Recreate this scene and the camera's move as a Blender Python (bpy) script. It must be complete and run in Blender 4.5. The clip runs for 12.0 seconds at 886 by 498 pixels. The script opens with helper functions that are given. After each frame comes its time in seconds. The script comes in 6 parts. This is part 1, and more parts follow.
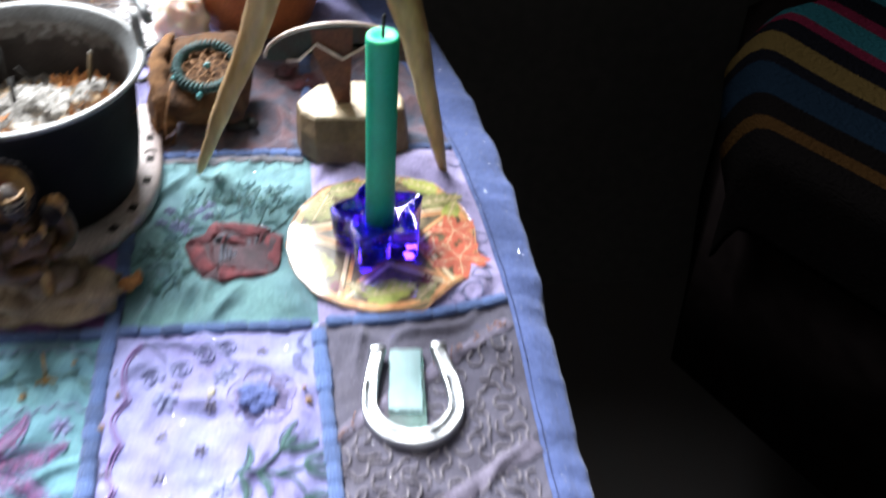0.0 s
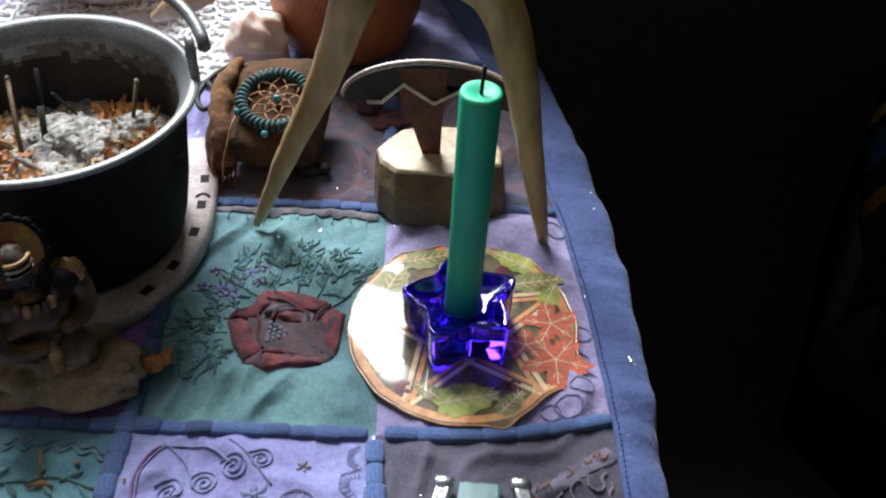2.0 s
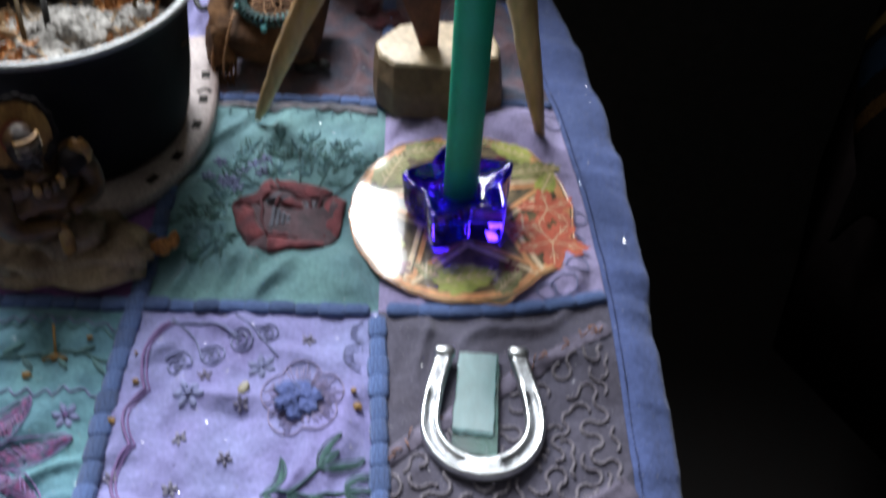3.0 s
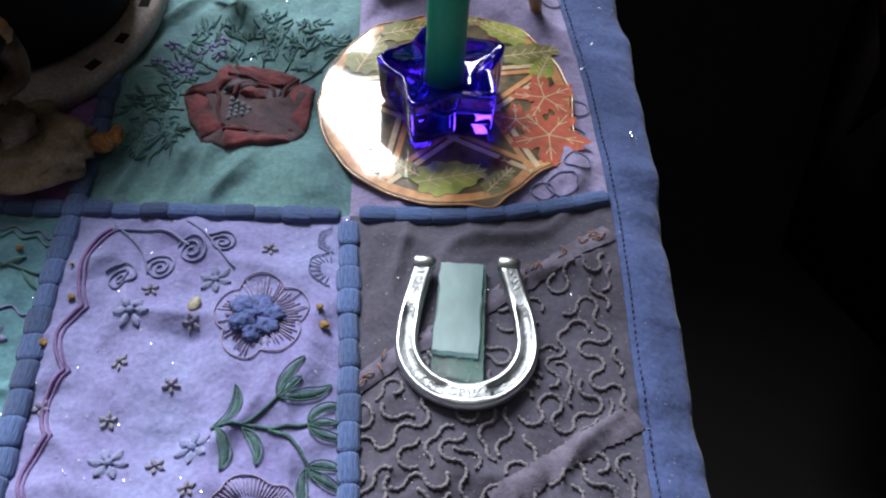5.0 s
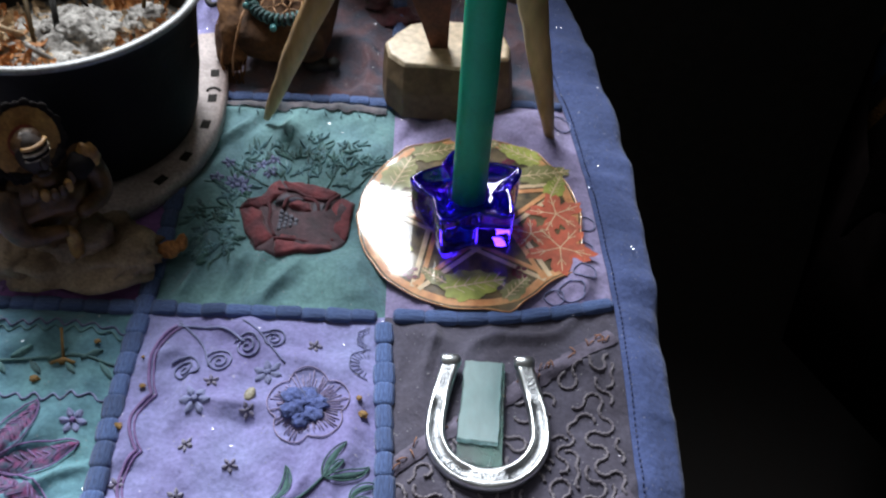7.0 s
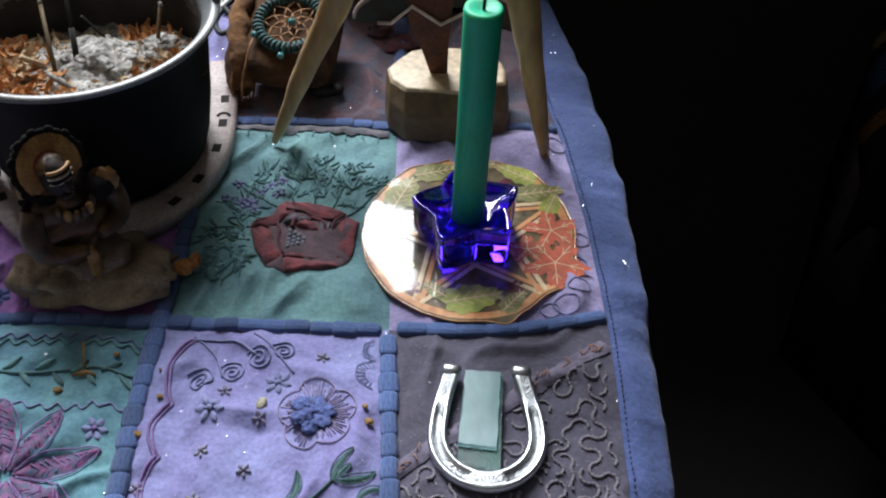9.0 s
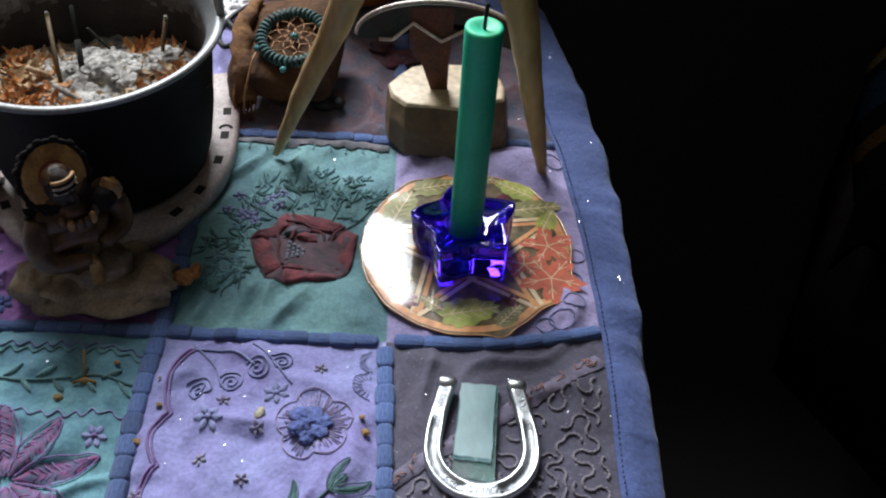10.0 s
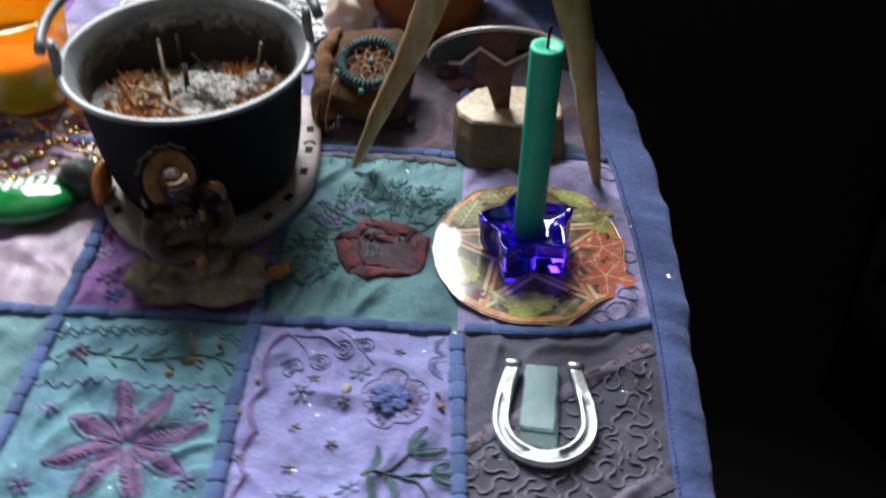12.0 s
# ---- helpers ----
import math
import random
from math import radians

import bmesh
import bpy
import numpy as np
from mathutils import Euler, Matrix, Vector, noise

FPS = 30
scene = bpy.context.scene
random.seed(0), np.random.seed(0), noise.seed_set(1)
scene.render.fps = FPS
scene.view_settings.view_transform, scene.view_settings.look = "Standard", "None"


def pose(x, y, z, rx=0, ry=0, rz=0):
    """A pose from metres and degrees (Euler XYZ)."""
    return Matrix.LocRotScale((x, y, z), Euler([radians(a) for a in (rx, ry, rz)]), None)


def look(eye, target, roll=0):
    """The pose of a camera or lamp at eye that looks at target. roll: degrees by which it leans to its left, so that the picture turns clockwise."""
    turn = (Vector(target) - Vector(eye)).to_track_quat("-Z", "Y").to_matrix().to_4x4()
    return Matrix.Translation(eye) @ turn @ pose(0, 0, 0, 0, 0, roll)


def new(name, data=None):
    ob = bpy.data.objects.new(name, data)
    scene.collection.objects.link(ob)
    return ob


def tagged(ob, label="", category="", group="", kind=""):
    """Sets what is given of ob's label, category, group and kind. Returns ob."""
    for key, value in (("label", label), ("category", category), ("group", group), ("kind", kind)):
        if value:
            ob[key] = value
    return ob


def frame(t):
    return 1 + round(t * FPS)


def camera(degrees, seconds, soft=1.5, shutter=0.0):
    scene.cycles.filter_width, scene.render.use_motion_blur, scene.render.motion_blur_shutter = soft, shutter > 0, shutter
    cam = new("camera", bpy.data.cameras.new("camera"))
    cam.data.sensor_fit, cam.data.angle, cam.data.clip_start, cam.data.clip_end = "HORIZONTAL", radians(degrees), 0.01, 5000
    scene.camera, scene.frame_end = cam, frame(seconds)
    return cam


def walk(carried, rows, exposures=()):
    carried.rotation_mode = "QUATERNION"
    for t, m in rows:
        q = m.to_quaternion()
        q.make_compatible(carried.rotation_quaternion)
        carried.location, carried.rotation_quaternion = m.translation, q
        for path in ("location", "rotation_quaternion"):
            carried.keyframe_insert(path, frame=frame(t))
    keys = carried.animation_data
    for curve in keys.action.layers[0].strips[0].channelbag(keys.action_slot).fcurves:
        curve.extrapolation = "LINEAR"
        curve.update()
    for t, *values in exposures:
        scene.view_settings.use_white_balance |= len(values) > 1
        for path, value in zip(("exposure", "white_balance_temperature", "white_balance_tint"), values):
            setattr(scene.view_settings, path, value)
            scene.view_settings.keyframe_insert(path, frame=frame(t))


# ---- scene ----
cam = camera(48.0, 12.0, soft=2.1, shutter=0.6)
PATH = [
    (-0.1, (0.0105, -0.292, 0.291), (0.206, 1.183, -1.046), 3.0),
    (0, (0.011, -0.275, 0.284), (0.211, 1.203, -1.049), 2.5),
    (0.2, (0.0117, -0.238, 0.269), (0.249, 1.268, -1.028), 1.4),
    (0.3, (0.012, -0.219, 0.262), (0.226, 1.268, -1.058), 0.9),
    (0.5, (0.011, -0.2, 0.248), (0.187, 1.255, -1.114), 1.2),
    (1, (0.027, -0.194, 0.245), (0.019, 1.225, -1.165), 2.7),
    (1.5, (0.024, -0.186, 0.242), (0.042, 1.248, -1.152), 1.4),
    (2, (0.017, -0.197, 0.257), (0.034, 1.292, -1.078), 2.3),
    (2.5, (0.019, -0.217, 0.26), (0.042, 1.225, -1.126), 1.9),
    (3, (0.017, -0.217, 0.248), (0.042, 1.193, -1.171), 2.1),
    (3.5, (0.022, -0.199, 0.217), (0.073, 1.095, -1.307), 3.2),
    (5.5, (0.024, -0.188, 0.221), (0.043, 1.063, -1.338), 1.7),
    (6, (0.023, -0.191, 0.225), (0.045, 1.075, -1.323), 2.0),
    (6.5, (0.019, -0.196, 0.237), (0.026, 1.14, -1.251), 1.6),
    (7, (0.018, -0.21, 0.254), (0.022, 1.169, -1.195), 2.1),
    (7.5, (0.017, -0.223, 0.267), (0.022, 1.184, -1.154), 2.0),
    (9.5, (0.019, -0.223, 0.266), (0.015, 1.182, -1.157), 1.4),
    (10, (0.018, -0.226, 0.27), (0.023, 1.197, -1.135), 2.5),
    (10.5, (0.015, -0.224, 0.269), (0.005, 1.197, -1.138), 2.0),
    (11, (0.02, -0.225, 0.269), (0.003, 1.189, -1.145), 1.2),
    (11.5, (0.034, -0.239, 0.272), (-0.147, 1.189, -1.116), -0.7),
    (11.7, (0.035, -0.247, 0.273), (-0.144, 1.187, -1.109), 0.8),
    (12, (0.011, -0.267, 0.286), (-0.08, 1.208, -1.061), 0.1),
    (12.1, (-0.001, -0.276, 0.292), (-0.045, 1.217, -1.040), -0.2),
]
walk(cam, [(t, look(eye, target, roll)) for t, eye, target, roll in PATH],
     exposures=[(0, 1.28), (0.2, 1.12), (0.3, 1.18), (0.5, 0.98), (1.0, 0.66), (1.5, 0.42), (2.0, 0.42), (3.0, 0.2), (3.6, 0.06), (12, 0.08)])

# ---- light ----
world = bpy.data.worlds.new("sky")
scene.world = world
world.use_nodes = True
sky = world.node_tree.nodes.new("ShaderNodeTexSky")
sky.sky_type, sky.sun_disc = "NISHITA", False
sky.sun_elevation, sky.sun_rotation = radians(40), radians(200)
world.node_tree.links.new(sky.outputs[0], world.node_tree.nodes["Background"].inputs[0])
world.node_tree.nodes["Background"].inputs[1].default_value = 0.08

WIN_X0, WIN_X1, WIN_Z0, WIN_Z1, WIN_Y = -0.78, -0.015, 0.49, 1.70, 0.75
# made-up wall depth, unseen: keeps side light off the armchair
REVEAL = 0.20
WINDOW_POWER = 75.0
lamp = bpy.data.lights.new("window_light", "AREA")
lamp.shape, lamp.size, lamp.size_y = "RECTANGLE", WIN_X1 - WIN_X0 - 0.04, WIN_Z1 - WIN_Z0 - 0.04
lamp.energy, lamp.color = WINDOW_POWER, (0.92, 0.955, 0.995)
new("window_light", lamp).matrix_world = look(((WIN_X0 + WIN_X1) / 2, WIN_Y + REVEAL - 0.012, (WIN_Z0 + WIN_Z1) / 2), ((WIN_X0 + WIN_X1) / 2, -1, (WIN_Z0 + WIN_Z1) / 2))


# ---- materials ----
def mat(name, base, rough=0.6, metal=0.0, second=None, scale=60.0, detail=6.0, fine=900.0, fine_amount=0.25, bump=0.3, bump_scale=900.0,
        bump_depth=0.0003, coat=0.0, sheen=0.0, transmission=0.0, ior=1.5, sub=0.0, stretch=(1, 1, 1), vary=0.0, rough_var=0.1, crumple=0.0):
    """Principled material: two colours mixed at a coarse scale, fine grain over it, and a bump."""
    m = bpy.data.materials.new(name)
    m.use_nodes = True
    nt = m.node_tree
    n, l = nt.nodes, nt.links
    p = n["Principled BSDF"]
    co = n.new("ShaderNodeTexCoord")
    mp = n.new("ShaderNodeMapping")
    mp.inputs["Scale"].default_value = stretch
    l.new(co.outputs["Object"], mp.inputs[0])
    n1 = n.new("ShaderNodeTexNoise")
    n1.inputs["Scale"].default_value, n1.inputs["Detail"].default_value = scale, detail
    n2 = n.new("ShaderNodeTexNoise")
    n2.inputs["Scale"].default_value, n2.inputs["Detail"].default_value = fine, 3
    for q in (n1, n2):
        l.new(mp.outputs[0], q.inputs["Vector"])
    second = second or tuple(c * 0.6 for c in base)
    ramp = n.new("ShaderNodeValToRGB")
    ramp.color_ramp.elements[0].position, ramp.color_ramp.elements[1].position = 0.35, 0.65
    ramp.color_ramp.elements[0].color, ramp.color_ramp.elements[1].color = (*second, 1), (*base, 1)
    l.new(n1.outputs[0], ramp.inputs[0])
    hsv = n.new("ShaderNodeHueSaturation")
    mr = n.new("ShaderNodeMapRange")
    mr.inputs["From Min"].default_value, mr.inputs["From Max"].default_value = 0.3, 0.7
    mr.inputs["To Min"].default_value, mr.inputs["To Max"].default_value = 1 - fine_amount, 1 + fine_amount
    l.new(n2.outputs[0], mr.inputs["Value"])
    l.new(ramp.outputs[0], hsv.inputs["Color"])
    if vary:
        oi = n.new("ShaderNodeObjectInfo")
        mr2 = n.new("ShaderNodeMapRange")
        mr2.inputs["To Min"].default_value, mr2.inputs["To Max"].default_value = 1 - vary, 1 + vary
        l.new(oi.outputs["Random"], mr2.inputs["Value"])
        mul = n.new("ShaderNodeMath")
        mul.operation = "MULTIPLY"
        l.new(mr.outputs[0], mul.inputs[0])
        l.new(mr2.outputs[0], mul.inputs[1])
        l.new(mul.outputs[0], hsv.inputs["Value"])
    else:
        l.new(mr.outputs[0], hsv.inputs["Value"])
    l.new(hsv.outputs[0], p.inputs["Base Color"])
    rr = n.new("ShaderNodeMapRange")
    rr.inputs["To Min"].default_value, rr.inputs["To Max"].default_value = max(0.02, rough - rough_var), min(1, rough + rough_var)
    l.new(n1.outputs[0], rr.inputs["Value"])
    l.new(rr.outputs[0], p.inputs["Roughness"])
    p.inputs["Metallic"].default_value = metal
    p.inputs["Coat Weight"].default_value, p.inputs["Coat Roughness"].default_value = coat, 0.04
    p.inputs["Sheen Weight"].default_value = sheen
    p.inputs["Transmission Weight"].default_value = transmission
    p.inputs["IOR"].default_value = ior
    p.inputs["Subsurface Weight"].default_value, p.inputs["Subsurface Scale"].default_value = sub, 0.004
    if bump:
        n3 = n.new("ShaderNodeTexNoise")
        n3.inputs["Scale"].default_value, n3.inputs["Detail"].default_value = bump_scale, 9
        l.new(mp.outputs[0], n3.inputs["Vector"])
        b = n.new("ShaderNodeBump")
        b.inputs["Strength"].default_value, b.inputs["Distance"].default_value = bump, bump_depth
        l.new(n3.outputs[0], b.inputs["Height"])
        l.new(b.outputs[0], p.inputs["Normal"])
        if crumple:
            n4 = n.new("ShaderNodeTexNoise")
            n4.noise_type = "RIDGED_MULTIFRACTAL"
            n4.inputs["Scale"].default_value, n4.inputs["Detail"].default_value = 38, 4
            n4.inputs["Distortion"].default_value = 0.8
            l.new(mp.outputs[0], n4.inputs["Vector"])
            b2 = n.new("ShaderNodeBump")
            b2.inputs["Strength"].default_value, b2.inputs["Distance"].default_value = crumple, 0.0030
            l.new(n4.outputs[0], b2.inputs["Height"])
            l.new(b2.outputs[0], b.inputs["Normal"])
    return m


def cloth(name, base, second=None, sheen=0.15, weave=1500.0, **k):
    """Woven cotton: thread bump, faded blotches."""
    args = dict(rough=0.9, scale=45, fine=700, fine_amount=0.16, bump=0.55, bump_scale=weave, bump_depth=0.0004 if weave > 400 else 0.0016, sheen=sheen)
    args.update(k)
    return mat(name, base, second=second, **args)


def glass(name, colour, rough=0.02, ior=1.5):
    m = bpy.data.materials.new(name)
    m.use_nodes = True
    p = m.node_tree.nodes["Principled BSDF"]
    p.inputs["Base Color"].default_value = (*colour, 1)
    p.inputs["Roughness"].default_value, p.inputs["Transmission Weight"].default_value, p.inputs["IOR"].default_value = rough, 1.0, ior
    return m


M = {}
M["teal"] = cloth("teal_cotton", (0.155, 0.305, 0.315), (0.095, 0.195, 0.235), weave=190, crumple=0.85, scale=38)
M["teal_pale"] = cloth("pale_teal_cotton", (0.155, 0.34, 0.39), (0.08, 0.19, 0.27), weave=190, crumple=0.85)
M["lilac"] = cloth("lilac_cotton", (0.34, 0.30, 0.50), (0.26, 0.22, 0.40), weave=190, crumple=0.85)
M["periwinkle"] = cloth("periwinkle_cotton", (0.285, 0.305, 0.57), (0.215, 0.195, 0.43), weave=190, crumple=0.95, scale=30)
M["grey"] = cloth("grey_cotton", (0.098, 0.092, 0.135), (0.068, 0.060, 0.088), weave=190, crumple=0.85)
M["magenta"] = cloth("magenta_cotton", (0.34, 0.15, 0.44), (0.20, 0.09, 0.28), scale=70, weave=190, crumple=0.85)
M["mauve"] = cloth("mauve_brown_cotton", (0.15, 0.085, 0.10), (0.065, 0.075, 0.115), scale=95, weave=190, crumple=0.85)
M["lavender"] = cloth("lavender_cotton", (0.30, 0.28, 0.54), (0.18, 0.18, 0.36), scale=60, weave=190, crumple=0.85)
M["satin"] = cloth("beige_mauve_satin", (0.42, 0.32, 0.36), (0.30, 0.20, 0.32), rough=0.45, scale=90)
M["border"] = cloth("blue_border_cotton", (0.074, 0.108, 0.275), (0.052, 0.080, 0.21), scale=35, weave=260, crumple=0.35)
M["stitch"] = mat("blue_braid", (0.10, 0.170, 0.385), 0.95, 0, (0.068, 0.112, 0.275), scale=2.2, detail=8, fine=5, fine_amount=0.35, vary=0.3, stretch=(0.7, 5, 5), bump=0.8, bump_scale=4.5, bump_depth=0.0008, sheen=0.2)
M["th_purple"] = cloth("purple_thread", (0.29, 0.18, 0.43), weave=1500, bump_depth=0.0007)
M["th_slate"] = cloth("slate_thread", (0.26, 0.28, 0.48), (0.18, 0.20, 0.37), weave=1500, bump_depth=0.0007, vary=0.2)
M["th_blue"] = cloth("blue_thread", (0.115, 0.155, 0.40), (0.06, 0.085, 0.25), scale=420, fine_amount=0.3, weave=1500, bump_depth=0.0007)
M["th_navy"] = cloth("navy_thread", (0.035, 0.05, 0.16), weave=1500, bump_depth=0.0007)
M["th_grey"] = cloth("grey_cord", (0.235, 0.215, 0.245), (0.15, 0.13, 0.165), scale=300, weave=1500, bump_depth=0.0007)
M["th_olive"] = cloth("olive_thread", (0.31, 0.30, 0.38), (0.21, 0.19, 0.28), weave=1500, bump_depth=0.0007)
M["th_pink"] = cloth("pink_thread", (0.40, 0.33, 0.53), weave=1500, bump_depth=0.0007)
M["th_green"] = cloth("green_thread", (0.065, 0.15, 0.14), (0.035, 0.085, 0.095), scale=420, weave=1500, bump_depth=0.0007)
M["th_pine"] = cloth("pine_thread", (0.135, 0.275, 0.28), (0.08, 0.175, 0.20), scale=200, weave=1500, bump_depth=0.0007, vary=0.3)
M["th_teal"] = cloth("teal_thread", (0.17, 0.33, 0.36), (0.10, 0.21, 0.26), scale=200, weave=1500, bump_depth=0.0007, vary=0.3)
M["red_mauve"] = cloth("mauve_red_cotton", (0.10, 0.025, 0.035), (0.05, 0.02, 0.03), scale=160, weave=300)
M["rose_mauve"] = cloth("mauve_grey_cotton", (0.12, 0.07, 0.085), (0.07, 0.05, 0.062), scale=200, weave=300)
M["th_knot"] = cloth("grey_knot_thread", (0.26, 0.27, 0.33), (0.17, 0.18, 0.23), scale=300, weave=1500)
M["rose_grey"] = cloth("grey_rose_cotton", (0.12, 0.12, 0.15), (0.07, 0.06, 0.08), scale=200)
M["th_fern"] = cloth("fern_thread", (0.07, 0.165, 0.15), (0.045, 0.11, 0.11), scale=200, weave=1500, bump_depth=0.0007, vary=0.3)
M["th_orange"] = cloth("rust_thread", (0.42, 0.20, 0.12), weave=1500, bump_depth=0.0007)
M["red"] = cloth("rust_red_cotton", (0.23, 0.055, 0.065), (0.10, 0.03, 0.042), scale=150, weave=300)
M["red_dark"] = cloth("dark_red_cotton", (0.11, 0.02, 0.028), (0.07, 0.02, 0.03), scale=150)
M["lotus"] = cloth("magenta_silk", (0.24, 0.06, 0.19), (0.05, 0.09, 0.16), scale=420, rough=0.75, weave=500)
M["hem"] = cloth("grey_mauve_hem", (0.17, 0.15, 0.17), (0.08, 0.09, 0.11), scale=160, weave=300)
M["ribbon"] = cloth("mauve_ribbon", (0.205, 0.18, 0.255), (0.11, 0.095, 0.14), scale=120, crumple=0.6)
M["table"] = mat("dark_wood", (0.06, 0.03, 0.018), 0.5, stretch=(1, 8, 1), scale=12, bump_scale=80)
M["pot_out"] = mat("black_cast_iron", (0.006, 0.006, 0.007), 0.75, 0.0, (0.009, 0.008, 0.008), scale=50, bump=0.5, bump_scale=500)
M["pot_out"].node_tree.nodes["Principled BSDF"].inputs["Specular IOR Level"].default_value = 0.12
M["pot_in"] = mat("grey_worn_iron", (0.27, 0.285, 0.295), 0.42, 0.3, (0.15, 0.15, 0.15), scale=40, bump=0.4, bump_scale=400)
# two darker irons that carry the shade deep inside the pot
M["inner_shade"] = mat("shade_dark_inner_iron", (0.055, 0.047, 0.042), 0.8, 0, (0.016, 0.012, 0.010), scale=45, bump=0.5, bump_scale=300)
M["inner_half_shade"] = mat("half_shaded_inner_iron", (0.14, 0.135, 0.13), 0.65, 0.1, (0.06, 0.052, 0.046), scale=90, bump=0.5, bump_scale=300)
M["ash"] = mat("grey_ash", (0.46, 0.44, 0.41), 1.0, 0, (0.17, 0.155, 0.14), scale=140, fine=700, fine_amount=0.45, bump=0.9, bump_scale=700, bump_depth=0.001)
M["tobacco"] = mat("dried_orange_herb", (0.55, 0.25, 0.08), 0.75, 0, (0.32, 0.12, 0.035), scale=200, fine_amount=0.4)
M["straw"] = mat("dried_tan_herb", (0.58, 0.43, 0.26), 0.75, 0, (0.34, 0.22, 0.12), scale=200, fine_amount=0.3)
M["incense"] = mat("incense_stick", (0.12, 0.075, 0.022), 0.7, 0, (0.07, 0.04, 0.012), scale=300)
M["charred"] = mat("charred_incense", (0.02, 0.018, 0.016), 0.9, scale=300)
M["iron_shoe"] = mat("pale_worn_horseshoe_iron", (0.46, 0.385, 0.37), 0.55, 0.0, (0.26, 0.20, 0.19), scale=60, bump=0.5, bump_scale=300)
# near-black fill: the shade inside holes, put into colour
M["hole"] = mat("hole_shade", (0.012, 0.008, 0.006), 0.9)
M["silver"] = mat("brushed_pewter", (0.70, 0.73, 0.75), 0.35, 1.0, (0.55, 0.57, 0.60), scale=120, fine=1500, fine_amount=0.10, bump=0.35, bump_scale=700, bump_depth=0.0002)
M["silver_pit"] = mat("dull_pewter_groove", (0.42, 0.44, 0.46), 0.42, 1.0, (0.26, 0.27, 0.29), scale=400, fine=1500, bump=0.9, bump_scale=1100, bump_depth=0.0005)
M["crystal"] = mat("frosted_aqua_crystal", (0.52, 0.72, 0.76), 0.34, 0, (0.34, 0.58, 0.60), scale=45, stretch=(1.5, 0.7, 1), fine=240, fine_amount=0.10, bump=0.25, bump_scale=90, bump_depth=0.0006, transmission=0.72)
M["crystal_clear"] = mat("clear_green_crystal", (0.42, 0.74, 0.66), 0.12, 0, (0.55, 0.66, 0.66), scale=70, fine_amount=0.05, bump=0.25, bump_scale=140, bump_depth=0.0006, transmission=0.75)
M["wax"] = mat("green_candle_wax", (0.018, 0.50, 0.29), 0.52, 0, (0.014, 0.42, 0.235), scale=60, rough_var=0.02, fine=500, fine_amount=0.06, bump=0.15, bump_scale=160, sub=0.85)
M["wax"].node_tree.nodes["Principled BSDF"].inputs["Subsurface Scale"].default_value = 0.012
M["wick"] = mat("burnt_wick", (0.012, 0.01, 0.01), 0.9)
M["cobalt"] = glass("cobalt_glass", (0.048, 0.012, 1.0), 0.015)
M["cobalt"].node_tree.nodes["Principled BSDF"].inputs["Transmission Weight"].default_value = 0.97
M["antler"] = mat("antler_bone", (0.60, 0.42, 0.20), 0.40, 0, (0.40, 0.235, 0.08), scale=40, stretch=(1, 1, 0.35), fine=220, fine_amount=0.22, bump=0.5, bump_scale=220, bump_depth=0.0006)
M["rock"] = mat("brown_petrified_wood", (0.18, 0.12, 0.065), 0.6, 0, (0.115, 0.072, 0.04), scale=70, fine=350, fine_amount=0.2, bump=0.5, bump_scale=160, bump_depth=0.0015)
M["rock_top"] = mat("polished_beige_stone", (0.60, 0.49, 0.35), 0.42, 0, (0.50, 0.39, 0.26), scale=60, fine=350, bump=0.2, bump_scale=200)
M["rust"] = mat("rusty_brown_metal", (0.15, 0.055, 0.03), 0.55, 0.4, (0.08, 0.035, 0.025), scale=90, bump=0.4)
M["patina"] = mat("dark_green_patina_metal", (0.03, 0.045, 0.04), 0.6, 0.4, (0.04, 0.02, 0.015), scale=80, bump=0.4)
M["edge"] = mat("pale_metal_edge", (0.72, 0.64, 0.60), 0.4, 0.3, (0.5, 0.4, 0.36), scale=150)
M["leather"] = mat("brown_suede", (0.12, 0.053, 0.019), 0.95, 0, (0.036, 0.016, 0.007), scale=70, fine=500, fine_amount=0.3, bump=0.8, bump_scale=350, bump_depth=0.0008)
M["suede_pale"] = mat("pale_brown_suede", (0.24, 0.115, 0.045), 0.95, 0, (0.085, 0.038, 0.016), scale=90, fine=500, fine_amount=0.3, bump=0.8, bump_scale=350, bump_depth=0.0008)
M["velvet"] = cloth("black_velvet", (0.010, 0.012, 0.014), (0.016, 0.012, 0.018), sheen=0.1)
M["leather_black"] = mat("black_leather_cord", (0.012, 0.012, 0.014), 0.6)
M["turquoise"] = mat("turquoise_wrap", (0.06, 0.14, 0.14), 0.7, 0, (0.03, 0.07, 0.075), scale=300, vary=0.3)
M["bead_blue"] = mat("turquoise_bead", (0.10, 0.36, 0.38), 0.25, coat=0.6, scale=300)
M["sinew"] = mat("orange_sinew_thread", (0.40, 0.20, 0.09), 0.7, scale=300)
M["fig_base"] = mat("tan_resin_rock", (0.36, 0.27, 0.18), 0.6, 0, (0.16, 0.105, 0.065), scale=90, bump=0.7, bump_scale=260, bump_depth=0.001)
M["fig_body"] = mat("brown_resin", (0.13, 0.062, 0.018), 0.5, 0, (0.03, 0.014, 0.006), scale=110, bump=0.6, bump_scale=320, bump_depth=0.0008)
M["fig_gold"] = mat("ochre_resin", (0.36, 0.20, 0.055), 0.55, 0, (0.19, 0.085, 0.022), scale=160, bump=0.5, bump_scale=400)
M["fig_dark"] = mat("black_painted_resin", (0.012, 0.009, 0.009), 0.9)
M["fig_dark"].node_tree.nodes["Principled BSDF"].inputs["Specular IOR Level"].default_value = 0.15
